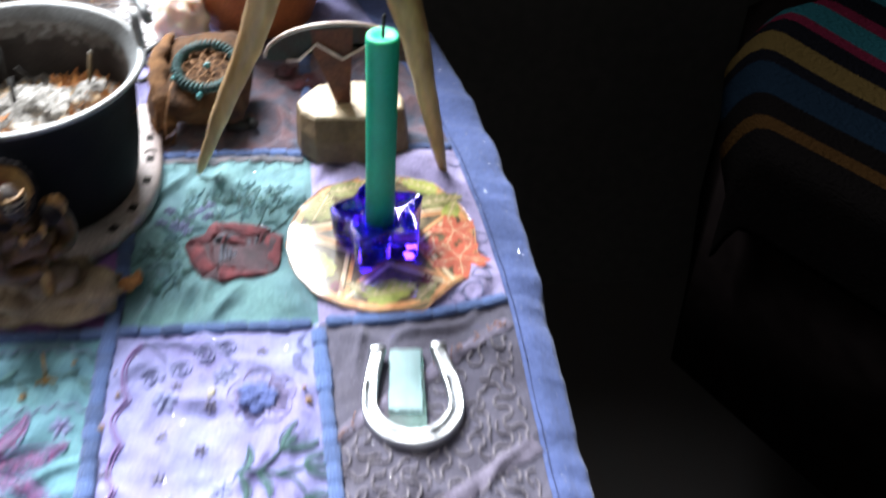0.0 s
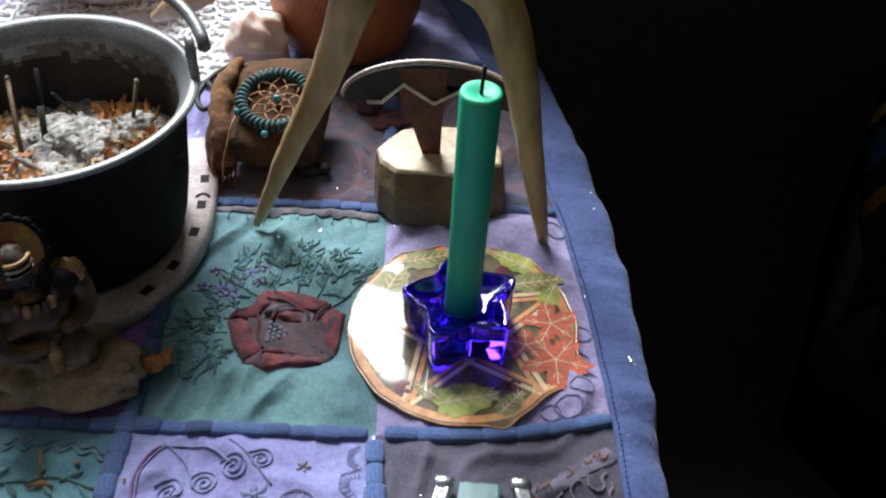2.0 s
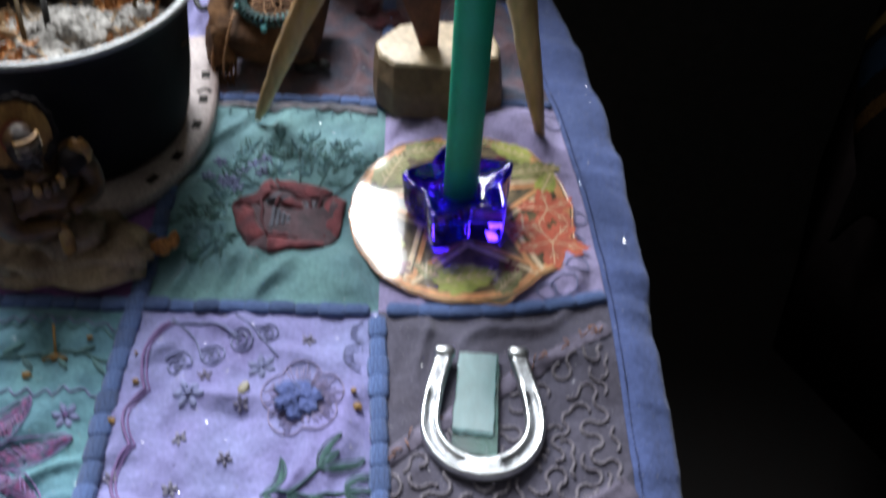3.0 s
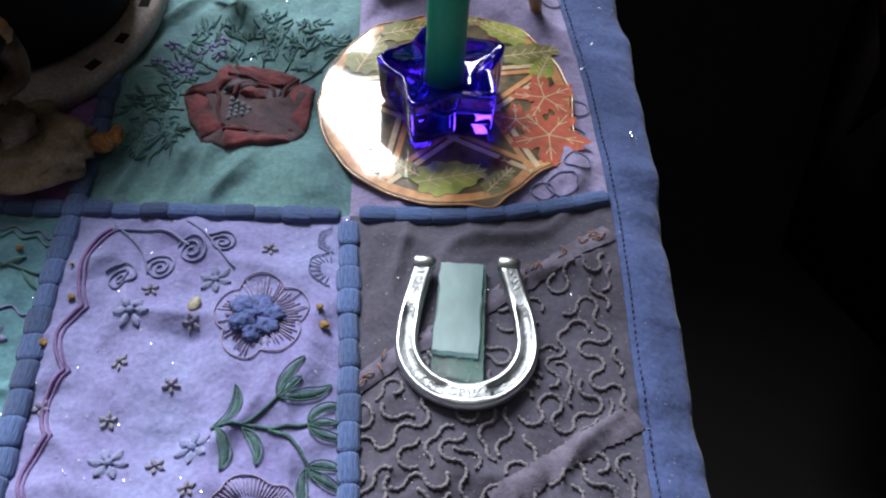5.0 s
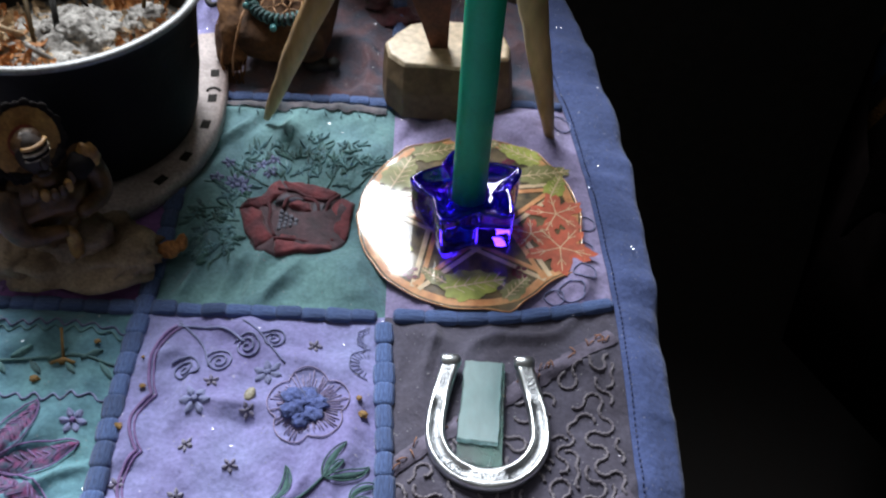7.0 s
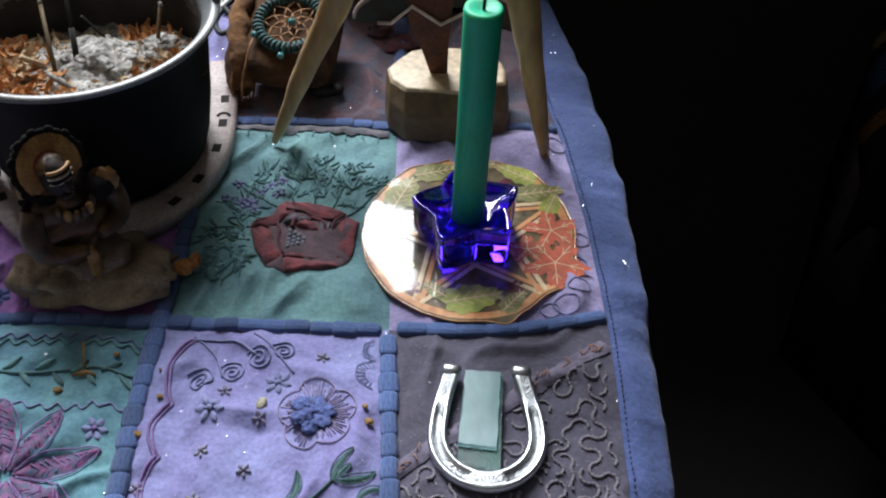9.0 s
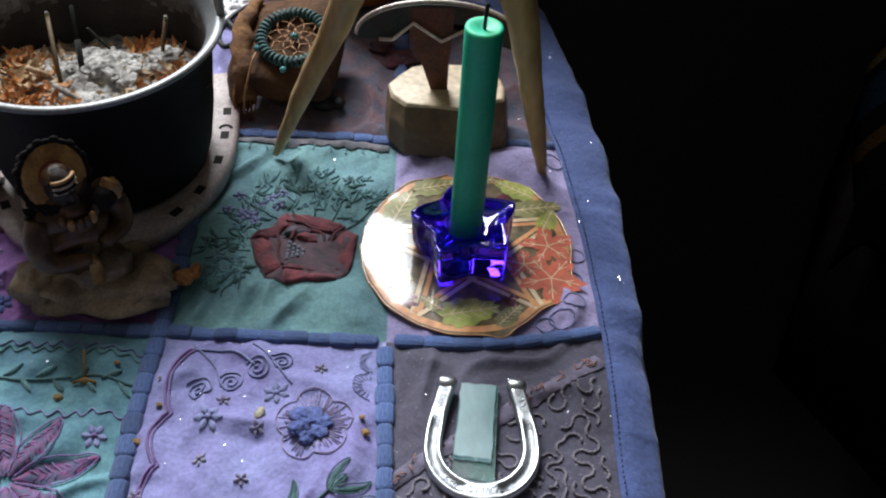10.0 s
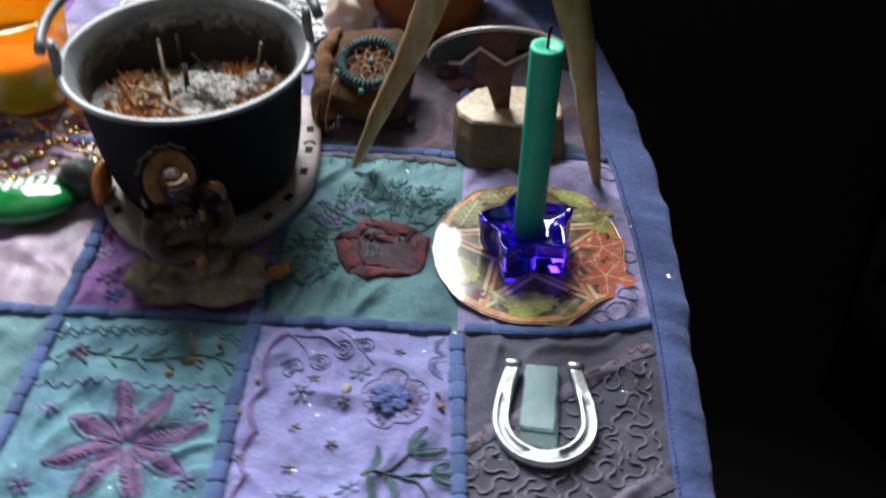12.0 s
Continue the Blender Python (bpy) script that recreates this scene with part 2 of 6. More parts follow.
M["fig_white"] = mat("cream_painted_resin", (0.50, 0.41, 0.29), 0.6, 0, (0.30, 0.22, 0.14), scale=400)
M["fig_red"] = mat("red_painted_resin", (0.20, 0.03, 0.02), 0.45)
M["fig_skin"] = mat("umber_resin", (0.024, 0.012, 0.008), 0.7, scale=150)
M["green_stone"] = mat("polished_green_stone", (0.01, 0.28, 0.06), 0.12, 0, (0.01, 0.17, 0.04), scale=60, bump=0.05, coat=0.8)
M["white_paint"] = mat("white_lettering", (0.8, 0.8, 0.8), 0.5)
M["grey_stone"] = mat("grey_pebble", (0.075, 0.095, 0.08), 0.45, 0, (0.03, 0.04, 0.032), scale=90, bump=0.3)
M["amber"] = mat("amber_translucent_glass", (1.0, 0.60, 0.025), 0.12, 0, (0.95, 0.40, 0.01), scale=30, fine_amount=0.05, bump=0.1, transmission=0.35, sub=0.9, coat=0.6)
M["amber"].node_tree.nodes["Principled BSDF"].inputs["Subsurface Scale"].default_value = 0.03
M["bead_orange"] = mat("rust_orange_bead", (0.70, 0.27, 0.04), 0.3, 0, (0.50, 0.15, 0.02), scale=120, sub=0.4, coat=0.4)
M["gold"] = mat("gold_beads", (0.80, 0.55, 0.20), 0.22, 1.0, scale=300)
M["magenta_bead"] = mat("magenta_bead", (0.45, 0.02, 0.16), 0.2, coat=0.7, scale=300)
M["pink_rock"] = mat("pale_pink_crystal", (0.95, 0.86, 0.80), 0.3, 0, (0.92, 0.74, 0.62), scale=40, fine_amount=0.06, bump=0.3, bump_scale=90, bump_depth=0.001, sub=0.35)
M["pink_rock"].node_tree.nodes["Principled BSDF"].inputs["Subsurface Scale"].default_value = 0.006
M["terracotta"] = mat("terracotta", (0.50, 0.17, 0.055), 0.55, 0, (0.34, 0.10, 0.03), scale=40, bump=0.4, bump_scale=250)
M["lace"] = cloth("white_crochet", (0.86, 0.86, 0.88), (0.80, 0.80, 0.83), weave=1200)
M["ceramic"] = mat("white_ceramic", (0.82, 0.82, 0.82), 0.15, 0, (0.76, 0.74, 0.78), scale=40, bump=0.05, coat=0.5)
# north and east walls: the room's darkness is put into their colour
M["wall"] = mat("shadowed_wall", (0.022, 0.020, 0.019), 0.95, 0, (0.015, 0.014, 0.013), scale=4, fine=60, bump=0.3, bump_scale=60)
# unseen walls and ceiling, made paler to bounce fill onto the table
M["wall_fill"] = mat("fill_bounce_wall", (0.20, 0.19, 0.175), 0.9, 0, (0.17, 0.16, 0.15), scale=4, fine=60, bump=0.3, bump_scale=60)
# near-black boards: the unlit room's shade is put into the floor colour
M["floor"] = mat("shadowed_floor_boards", (0.009, 0.006, 0.005), 0.85, 0, (0.005, 0.0035, 0.003), scale=6, stretch=(8, 1, 1), bump_scale=60)
M["frame_wood"] = mat("window_frame_paint", (0.5, 0.48, 0.45), 0.5, scale=20)
# near-black without specular: the dark beside the table, put into the cloth
M["upholstery"] = cloth("shadowed_upholstery", (0.008, 0.006, 0.006), weave=600, sheen=0.0)
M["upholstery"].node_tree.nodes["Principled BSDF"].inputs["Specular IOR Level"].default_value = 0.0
M["glitter"] = mat("silver_glitter", (0.9, 0.9, 0.95), 0.22, 0.55, (0.8, 0.8, 0.85), scale=50, bump=0, coat=1.0)
M["crumb"] = mat("ochre_crumb", (0.38, 0.22, 0.07), 0.7, scale=300)
M["seed"] = mat("beige_seed", (0.42, 0.38, 0.28), 0.5, scale=200)
for key, base, second in (("paper", (0.20, 0.14, 0.065), (0.055, 0.042, 0.022)), ("twig", (0.80, 0.42, 0.19), (0.60, 0.25, 0.10)), ("maple", (0.64, 0.135, 0.075), (0.48, 0.13, 0.08)),
                          ("leaf_green", (0.50, 0.51, 0.12), (0.27, 0.31, 0.07)), ("vein", (0.80, 0.62, 0.40), (0.70, 0.50, 0.30)), ("berry", (0.20, 0.03, 0.06), (0.10, 0.02, 0.03)), ("olive_leaf", (0.36, 0.35, 0.15), (0.18, 0.17, 0.06))):
    M["print_" + key] = lam = mat("laminated_print_" + key, base, 0.36, 0, second, scale=130, fine=500, fine_amount=0.15, bump=0.12, bump_scale=90, bump_depth=0.0006, coat=1.0)
    lam.node_tree.nodes["Principled BSDF"].inputs["Coat IOR"].default_value = 1.8
    lam.node_tree.nodes["Principled BSDF"].inputs["Coat Roughness"].default_value = 0.08
    lam.node_tree.nodes["Principled BSDF"].inputs["Specular IOR Level"].default_value = 0.22


def stripes(name, direction, bands, period):
    """Woven stripes across a direction, in metres."""
    m = bpy.data.materials.new(name)
    m.use_nodes = True
    n, l = m.node_tree.nodes, m.node_tree.links
    p = n["Principled BSDF"]
    co = n.new("ShaderNodeTexCoord")
    dot = n.new("ShaderNodeVectorMath")
    dot.operation = "DOT_PRODUCT"
    dot.inputs[1].default_value = (direction[0] / period, direction[1] / period, 0)
    l.new(co.outputs["UV"], dot.inputs[0])
    fr = n.new("ShaderNodeMath")
    fr.operation = "FRACT"
    l.new(dot.outputs["Value"], fr.inputs[0])
    ramp = n.new("ShaderNodeValToRGB")
    ramp.color_ramp.interpolation = "CONSTANT"
    el = ramp.color_ramp.elements
    for i, (pos, col) in enumerate(bands):
        e = el[i] if i < 2 else el.new(pos)
        e.position, e.color = pos, (*col, 1)
    l.new(fr.outputs[0], ramp.inputs[0])
    nz = n.new("ShaderNodeTexNoise")
    nz.inputs["Scale"].default_value = 120
    b = n.new("ShaderNodeBump")
    b.inputs["Distance"].default_value = 0.003
    l.new(nz.outputs[0], b.inputs["Height"])
    l.new(b.outputs[0], p.inputs["Normal"])
    l.new(ramp.outputs[0], p.inputs["Base Color"])
    p.inputs["Roughness"].default_value, p.inputs["Specular IOR Level"].default_value = 1.0, 0.0
    return m


# stripe colours cut to near-black: the corner's darkness is put into the wool
M["serape"] = stripes("shadowed_striped_wool", (1, 0), [(0.000, (0.0020, 0.0020, 0.0027)), (0.083, (0.0048, 0.0238, 0.0286)), (0.232, (0.0020, 0.0020, 0.0027)), (0.311, (0.0313, 0.0034, 0.0082)), (0.348, (0.0048, 0.0238, 0.0286)), (0.419, (0.0313, 0.0034, 0.0082)), (0.452, (0.0020, 0.0020, 0.0027)),
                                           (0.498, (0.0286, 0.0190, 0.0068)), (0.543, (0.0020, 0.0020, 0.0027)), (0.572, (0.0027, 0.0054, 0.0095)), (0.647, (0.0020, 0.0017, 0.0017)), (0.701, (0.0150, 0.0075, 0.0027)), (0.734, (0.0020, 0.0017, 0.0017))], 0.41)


# ---- building blocks: each gives (vertices, faces) ----
def fit_normals(me):
    bm = bmesh.new()
    bm.from_mesh(me)
    bmesh.ops.recalc_face_normals(bm, faces=bm.faces)
    bm.to_mesh(me)
    bm.free()


def mesh_of(name, vf, material, smooth=True, slots=None, keep=False):
    me = bpy.data.meshes.new(name)
    me.from_pydata([tuple(v) for v in vf[0]], [], vf[1])
    for m in material if isinstance(material, (list, tuple)) else [material]:
        me.materials.append(m)
    if slots is not None:
        me.polygons.foreach_set("material_index", slots)
    me.validate()
    if not keep:
        fit_normals(me)
    me.polygons.foreach_set("use_smooth", [smooth] * len(me.polygons))
    me.update()
    return me


def thing(name, at=(0, 0, 0), label="", category="", group="", kind=""):
    ob = new(name)
    ob.location = at
    ob.empty_display_size = 0.01
    return tagged(ob, label, category, group, kind)


def part(name, vf, material, parent, label="", smooth=True, slots=None):
    """One mesh in world places, hung under its thing or part."""
    base = Vector((0, 0, 0))
    up = parent
    while up:
        base += up.location
        up = up.parent
    ob = new(name, mesh_of(name, ([tuple(Vector(v) - base) for v in vf[0]], vf[1]), material, smooth, slots))
    ob.parent = parent
    return tagged(ob, label)


def solo(name, vf, material, at, label, category, group="", kind="", smooth=True, slots=None):
    """A thing that is one mesh, in world places, with its origin at its base."""
    ob = new(name, mesh_of(name, ([tuple(Vector(v) - Vector(at)) for v in vf[0]], vf[1]), material, smooth, slots))
    ob.location = at
    return tagged(ob, label, category, group, kind)


def join(*items):
    vs, fs = [], []
    for v, f in items:
        o = len(vs)
        vs += [tuple(q) for q in v]
        fs += [tuple(i + o for i in q) for q in f]
    return vs, fs


def moved(vf, m):
    return [tuple(m @ Vector(v)) for v in vf[0]], vf[1]


def tube(points, radius, segs=8, closed=False):
    """A round cord along points; radius a number or one for each point."""
    pts = [Vector(p) for p in points]
    n = len(pts)
    rad = radius if isinstance(radius, (list, tuple)) else [radius] * n
    vs, fs = [], []
    side = None
    for i, p in enumerate(pts):
        a, b = (pts[i - 1], pts[(i + 1) % n]) if closed else (pts[max(0, i - 1)], pts[min(n - 1, i + 1)])
        d = (b - a).normalized()
        if side is None:
            side = d.orthogonal().normalized()
        side = (side - d * side.dot(d))
        side = side.normalized() if side.length > 1e-9 else d.orthogonal().normalized()
        other = d.cross(side)
        for k in range(segs):
            w = 2 * math.pi * k / segs
            vs.append(p + (side * math.cos(w) + other * math.sin(w)) * rad[i])
    rows = n if closed else n - 1
    for i in range(rows):
        for k in range(segs):
            j, q = (i + 1) % n, (k + 1) % segs
            fs.append((i * segs + k, i * segs + q, j * segs + q, j * segs + k))
    if not closed:
        fs.append(tuple(range(segs))[::-1])
        fs.append(tuple((n - 1) * segs + k for k in range(segs)))
    return vs, fs


def lathe(profile, segs=64, at=(0, 0, 0), wobble=None):
    """A turned form from (radius, height) pairs."""
    vs, fs = [], []
    for i, (r, z) in enumerate(profile):
        for k in range(segs):
            w = 2 * math.pi * k / segs
            s = wobble(w, i) if wobble else 1.0
            vs.append((at[0] + r * s * math.cos(w), at[1] + r * s * math.sin(w), at[2] + z))
    for i in range(len(profile) - 1):
        for k in range(segs):
            q = (k + 1) % segs
            fs.append((i * segs + k, i * segs + q, (i + 1) * segs + q, (i + 1) * segs + k))
    fs.append(tuple(range(segs))[::-1])
    fs.append(tuple((len(profile) - 1) * segs + k for k in range(segs)))
    return vs, fs


def ball(at, radii, rings=8, segs=12, turn=None, rough=0.0):
    vs, fs = [], []
    turn = turn or Matrix.Identity(3)
    for i in range(rings + 1):
        a = math.pi * i / rings
        for k in range(segs):
            w = 2 * math.pi * k / segs
            v = Vector((math.sin(a) * math.cos(w), math.sin(a) * math.sin(w), math.cos(a)))
            s = 1 + rough * noise.noise(v * 2.3 + Vector(at) * 97)
            vs.append(Vector(at) + turn @ Vector((v.x * radii[0] * s, v.y * radii[1] * s, v.z * radii[2] * s)))
    for i in range(rings):
        for k in range(segs):
            q = (k + 1) % segs
            fs.append((i * segs + k, (i + 1) * segs + k, (i + 1) * segs + q, i * segs + q))
    return vs, fs


def prism(outline, z0, z1, inset=0.0, rise=0.0):
    """A flat-topped slab from an outline, with a bevelled upper edge."""
    n = len(outline)
    c = Vector((sum(p[0] for p in outline) / n, sum(p[1] for p in outline) / n))
    vs = [(p[0], p[1], z0) for p in outline] + [(p[0], p[1], z1 - inset) for p in outline]
    rings = 2
    if inset:
        for p in outline:
            d = Vector(p[:2]) - c
            q = c + d * max(0.0, 1 - inset / max(d.length, 1e-6))
            vs.append((q.x, q.y, z1))
        rings = 3
    fs = []
    for i in range(rings - 1):
        for k in range(n):
            q = (k + 1) % n
            fs.append((i * n + k, i * n + q, (i + 1) * n + q, (i + 1) * n + k))
    vs.append((c.x, c.y, z1 + rise))
    top = (rings - 1) * n
    fs += [(top + k, top + (k + 1) % n, len(vs) - 1) for k in range(n)]
    vs.append((c.x, c.y, z0))
    fs += [((k + 1) % n, k, len(vs) - 1) for k in range(n)]
    return vs, fs


def box(x0, x1, y0, y1, z0, z1):
    vs = [(x, y, z) for z in (z0, z1) for x, y in ((x0, y0), (x1, y0), (x1, y1), (x0, y1))]
    return vs, [(3, 2, 1, 0), (4, 5, 6, 7), (0, 1, 5, 4), (1, 2, 6, 5), (2, 3, 7, 6), (3, 0, 4, 7)]


def sheet(fn, nu, nv):
    vs = [fn(i / nu, j / nv) for j in range(nv + 1) for i in range(nu + 1)]
    return vs, [(j * (nu + 1) + i, j * (nu + 1) + i + 1, (j + 1) * (nu + 1) + i + 1, (j + 1) * (nu + 1) + i) for j in range(nv) for i in range(nu)]


def smooth_line(pts, n):
    """Catmull-Rom through a few points."""
    p = [Vector(q) for q in pts]
    p = [2 * p[0] - p[1]] + p + [2 * p[-1] - p[-2]]
    out = []
    for i in range(1, len(p) - 2):
        for k in range(n):
            t = k / n
            a, b, c, d = p[i - 1], p[i], p[i + 1], p[i + 2]
            out.append(0.5 * ((2 * b) + (c - a) * t + (2 * a - 5 * b + 4 * c - d) * t * t + (3 * b - a - 3 * c + d) * t ** 3))
    return out + [p[-2]]


def ramp_list(keys, n):
    return [float(np.interp(i / (n - 1), [k[0] for k in keys], [k[1] for k in keys])) for i in range(n)]


# ---- room ----
RX0, RX1, RY0, RY1, FLOOR, CEIL = -1.6, 2.2, -2.4, WIN_Y, -0.72, 1.85
solo("floor", box(RX0 - 0.1, RX1 + 0.1, RY0 - 0.1, RY1 + 0.4, FLOOR - 0.1, FLOOR), M["floor"], (0, 0, FLOOR), "wooden floor with its shadow put into a near-black brown", "floor", kind="structure", smooth=False)
solo("ceiling", box(RX0 - 0.1, RX1 + 0.1, RY0 - 0.1, RY1 + 0.4, CEIL, CEIL + 0.1), M["wall_fill"], (0, 0, CEIL), "unseen ceiling kept pale to bounce fill light", "ceiling", kind="structure", smooth=False)
solo("wall_west", box(RX0 - 0.1, RX0, RY0, RY1, FLOOR, CEIL), M["wall_fill"], (RX0, 0, FLOOR), "unseen room wall kept pale to bounce fill light", "wall", kind="structure", smooth=False)
solo("wall_east", box(RX1, RX1 + 0.1, RY0, RY1, FLOOR, CEIL), M["wall"], (RX1, 0, FLOOR), "plain room wall coloured near-black for the dark room", "wall", kind="structure", smooth=False)
solo("wall_south", box(RX0 - 0.1, RX1 + 0.1, RY0 - 0.1, RY0, FLOOR, CEIL), M["wall_fill"], (0, RY0, FLOOR), "unseen room wall kept pale to bounce fill light", "wall", kind="structure", smooth=False)
wall_n = thing("wall_north", (0, RY1, FLOOR), "wall with a window opening, coloured near-black for the dark room", "wall", kind="structure")
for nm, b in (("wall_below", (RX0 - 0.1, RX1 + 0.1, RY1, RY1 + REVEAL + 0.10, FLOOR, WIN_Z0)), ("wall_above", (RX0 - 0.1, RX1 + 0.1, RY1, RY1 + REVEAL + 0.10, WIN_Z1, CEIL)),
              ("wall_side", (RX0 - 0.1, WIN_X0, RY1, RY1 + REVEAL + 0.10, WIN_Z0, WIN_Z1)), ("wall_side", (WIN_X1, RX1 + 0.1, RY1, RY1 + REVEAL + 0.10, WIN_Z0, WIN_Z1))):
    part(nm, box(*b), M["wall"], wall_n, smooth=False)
win = thing("window_1", ((WIN_X0 + WIN_X1) / 2, RY1 + REVEAL, WIN_Z0), "plain framed window that lets in pale daylight", "window", kind="structure")
fw = 0.03
for b in ((WIN_X0, WIN_X1, WIN_Z0, WIN_Z0 + fw), (WIN_X0, WIN_X1, WIN_Z1 - fw, WIN_Z1), (WIN_X0, WIN_X0 + fw, WIN_Z0 + fw, WIN_Z1 - fw), (WIN_X1 - fw, WIN_X1, WIN_Z0 + fw, WIN_Z1 - fw)):
    part("window_frame", box(b[0], b[1], RY1 + REVEAL + 0.01, RY1 + REVEAL + 0.05, b[2], b[3]), M["frame_wood"], win, smooth=False)
pane = part("pane", box(WIN_X0 + fw, WIN_X1 - fw, RY1 + REVEAL + 0.025, RY1 + REVEAL + 0.030, WIN_Z0 + fw, WIN_Z1 - fw), glass("window_glass", (0.95, 0.97, 0.97)), win, smooth=False)
pane.visible_shadow = False

# ---- chair with a striped blanket, low and in the dark beside the table ----
chair = thing("armchair", (0.75, 0.36, FLOOR), "upholstered armchair beside the table, coloured near-black for the dark there", "armchair")
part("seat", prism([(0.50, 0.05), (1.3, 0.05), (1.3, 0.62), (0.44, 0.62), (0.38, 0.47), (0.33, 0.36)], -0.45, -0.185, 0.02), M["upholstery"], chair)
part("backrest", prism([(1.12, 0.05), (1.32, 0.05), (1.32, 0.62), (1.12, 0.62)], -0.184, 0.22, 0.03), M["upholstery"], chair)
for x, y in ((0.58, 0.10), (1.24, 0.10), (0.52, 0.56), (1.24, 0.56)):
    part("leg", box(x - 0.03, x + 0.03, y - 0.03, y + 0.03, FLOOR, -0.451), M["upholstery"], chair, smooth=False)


def blanket(u, v):
    """u runs across the stripes towards the front edge and over it, v along them to the seat's rounded corner."""
    s = u * 0.40
    c = 0.86 - min(s, 0.325)
    end = float(np.interp(c, (0.53, 0.565, 0.644, 0.70, 0.78), (0.330, 0.374, 0.462, 0.500, 0.525)))
    y = 0.07 + v * (end - 0.07)
    w = 0.006 * noise.noise((c * 7, y * 7, 1)) + 0.004 * math.sin(y * 16 + c * 9)
    over = max(0.0, s - 0.325)
    corner = max(0.0, v - 0.90) / 0.10
    return (c - 0.62 * y + w * 0.5 + 0.006 * corner, y, -0.129 - over * 0.95 - 0.30 * max(0.0, 0.66 - c) - 0.05 * corner ** 2 + w * 0.6)


bl = sheet(blanket, 60, 40)
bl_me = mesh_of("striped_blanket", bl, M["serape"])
uv = bl_me.uv_layers.new(name="weave")
for poly in bl_me.polygons:
    for li in poly.loop_indices:
        vi = bl_me.loops[li].vertex_index
        uv.data[li].uv = ((vi % 61) / 60 * 0.40, (vi // 61) / 40 * 0.45)
bl_ob = tagged(new("striped_blanket", bl_me), "wool blanket with teal, crimson and mustard stripes, dimmed for shade, draped over armchair", "blanket")
sol = bl_ob.modifiers.new("thick", "SOLIDIFY")
sol.thickness = 0.006

# ---- table ----
TABLE_X0, TABLE_Y0, TABLE_Y1 = -0.55, -0.34, 0.42


def edge_x(y):
    return 0.093 - 0.66 * max(0.0, y - 0.03) ** 2


def seam_x(y):
    return edge_x(y) - 0.0155 - 0.06 * max(0.0, y)


table = thing("table", (-0.2, 0.04, FLOOR), "dark wooden table under the patchwork cloth", "table")
part("tabletop", prism([(TABLE_X0, TABLE_Y0), (0.088, TABLE_Y0), (0.088, 0.06), (0.078, 0.17), (0.03, TABLE_Y1), (TABLE_X0, TABLE_Y1)], -0.035, -0.004, 0.003), M["table"], table, smooth=False)
for x, y in ((-0.5, -0.29), (0.03, -0.29), (-0.5, 0.36), (-0.02, 0.36)):
    part("leg", box(x - 0.02, x + 0.02, y - 0.02, y + 0.02, FLOOR, -0.0355), M["table"], table, smooth=False)

# ---- patchwork cloth ----
XS = [-0.318, -0.239, -0.159, -0.079, 0.0]
YS = [-0.230, -0.114, 0.001, 0.114, 0.226, 0.338]


def seam_at_x(i, y):
    """The upright seams wander a little."""
    if i == 4:
        return 0.0002 - 0.064 * min(0.0, y) - 0.025 * max(0.0, y)
    if i == 3:
        return XS[3] - 0.0010 + 0.05 * max(0.0, -y - 0.03)
    return XS[i]


def seam_at_y(j, x):
    """The cross seams, one of them lifting towards the border."""
    return YS[j] + (0.0085 * (max(0.0, x - 0.022) / 0.054) ** 1.6 if j == 2 else 0.0)


def seam_gap(x, y):
    """Distance to the nearest seam."""
    d = min(abs(y - seam_at_y(j, x)) for j in range(len(YS)))
    d = min(d, min(abs(x - seam_at_x(i, y)) for i in range(len(XS))))
    return min(d, abs(x - seam_x(y)))


def cloth_z(x, y):
    n = noise.noise
    z = 0.0028 * n((x * 28, y * 28, 3.1)) + 0.0027 * n((x * 75, y * 60, 7.7)) + 0.0012 * n((x * 130, y * 95, 4.4)) + 0.00025 * n((x * 210, y * 210, 1.3))
    ridge = 1 - abs(n((x * 34 + 2.2 * n((x * 20, y * 20, 5)), y * 34, 9.2)))
    z += 0.0026 * max(0, ridge - 0.70) / 0.30
    calm = min(1.0, max(0.0, (math.hypot(x - 0.028, y - 0.048) - 0.036) / 0.012))
    calm = min(calm, max(0.15, min(1.0, math.hypot((x - 0.0337) / 0.020, (y + 0.043) / 0.024) * 1.2 - 0.9)))
    z *= 0.15 + 0.85 * calm
    gap = min(1.0, seam_gap(x, y) / 0.010)
    z *= 0.3 + 0.7 * gap
    puff = gap
    return -0.0022 + z + 0.0016 * puff


def on(x, y, up=0.0):
    return (x, y, cloth_z(x, y) + up)


quilt = thing("patchwork_tablecloth", (0, 0, 0), "blue and purple patchwork cloth with embroidery, rumpled on the table", "tablecloth")
PATCH = {(4, 2): "lilac", (4, 1): "grey", (4, 3): "mauve", (4, 0): "teal", (4, 4): "lavender", (3, 2): "teal", (3, 1): "periwinkle", (3, 3): "mauve", (3, 4): "lavender", (3, 0): "magenta",
         (2, 2): "magenta", (2, 1): "teal_pale", (2, 3): "lavender", (2, 0): "lilac", (2, 4): "magenta", (1, 2): "satin", (1, 1): "teal", (1, 3): "satin", (1, 0): "periwinkle", (1, 4): "lilac",
         (0, 2): "satin", (0, 1): "lilac", (0, 3): "teal", (0, 0): "grey", (0, 4): "magenta"}
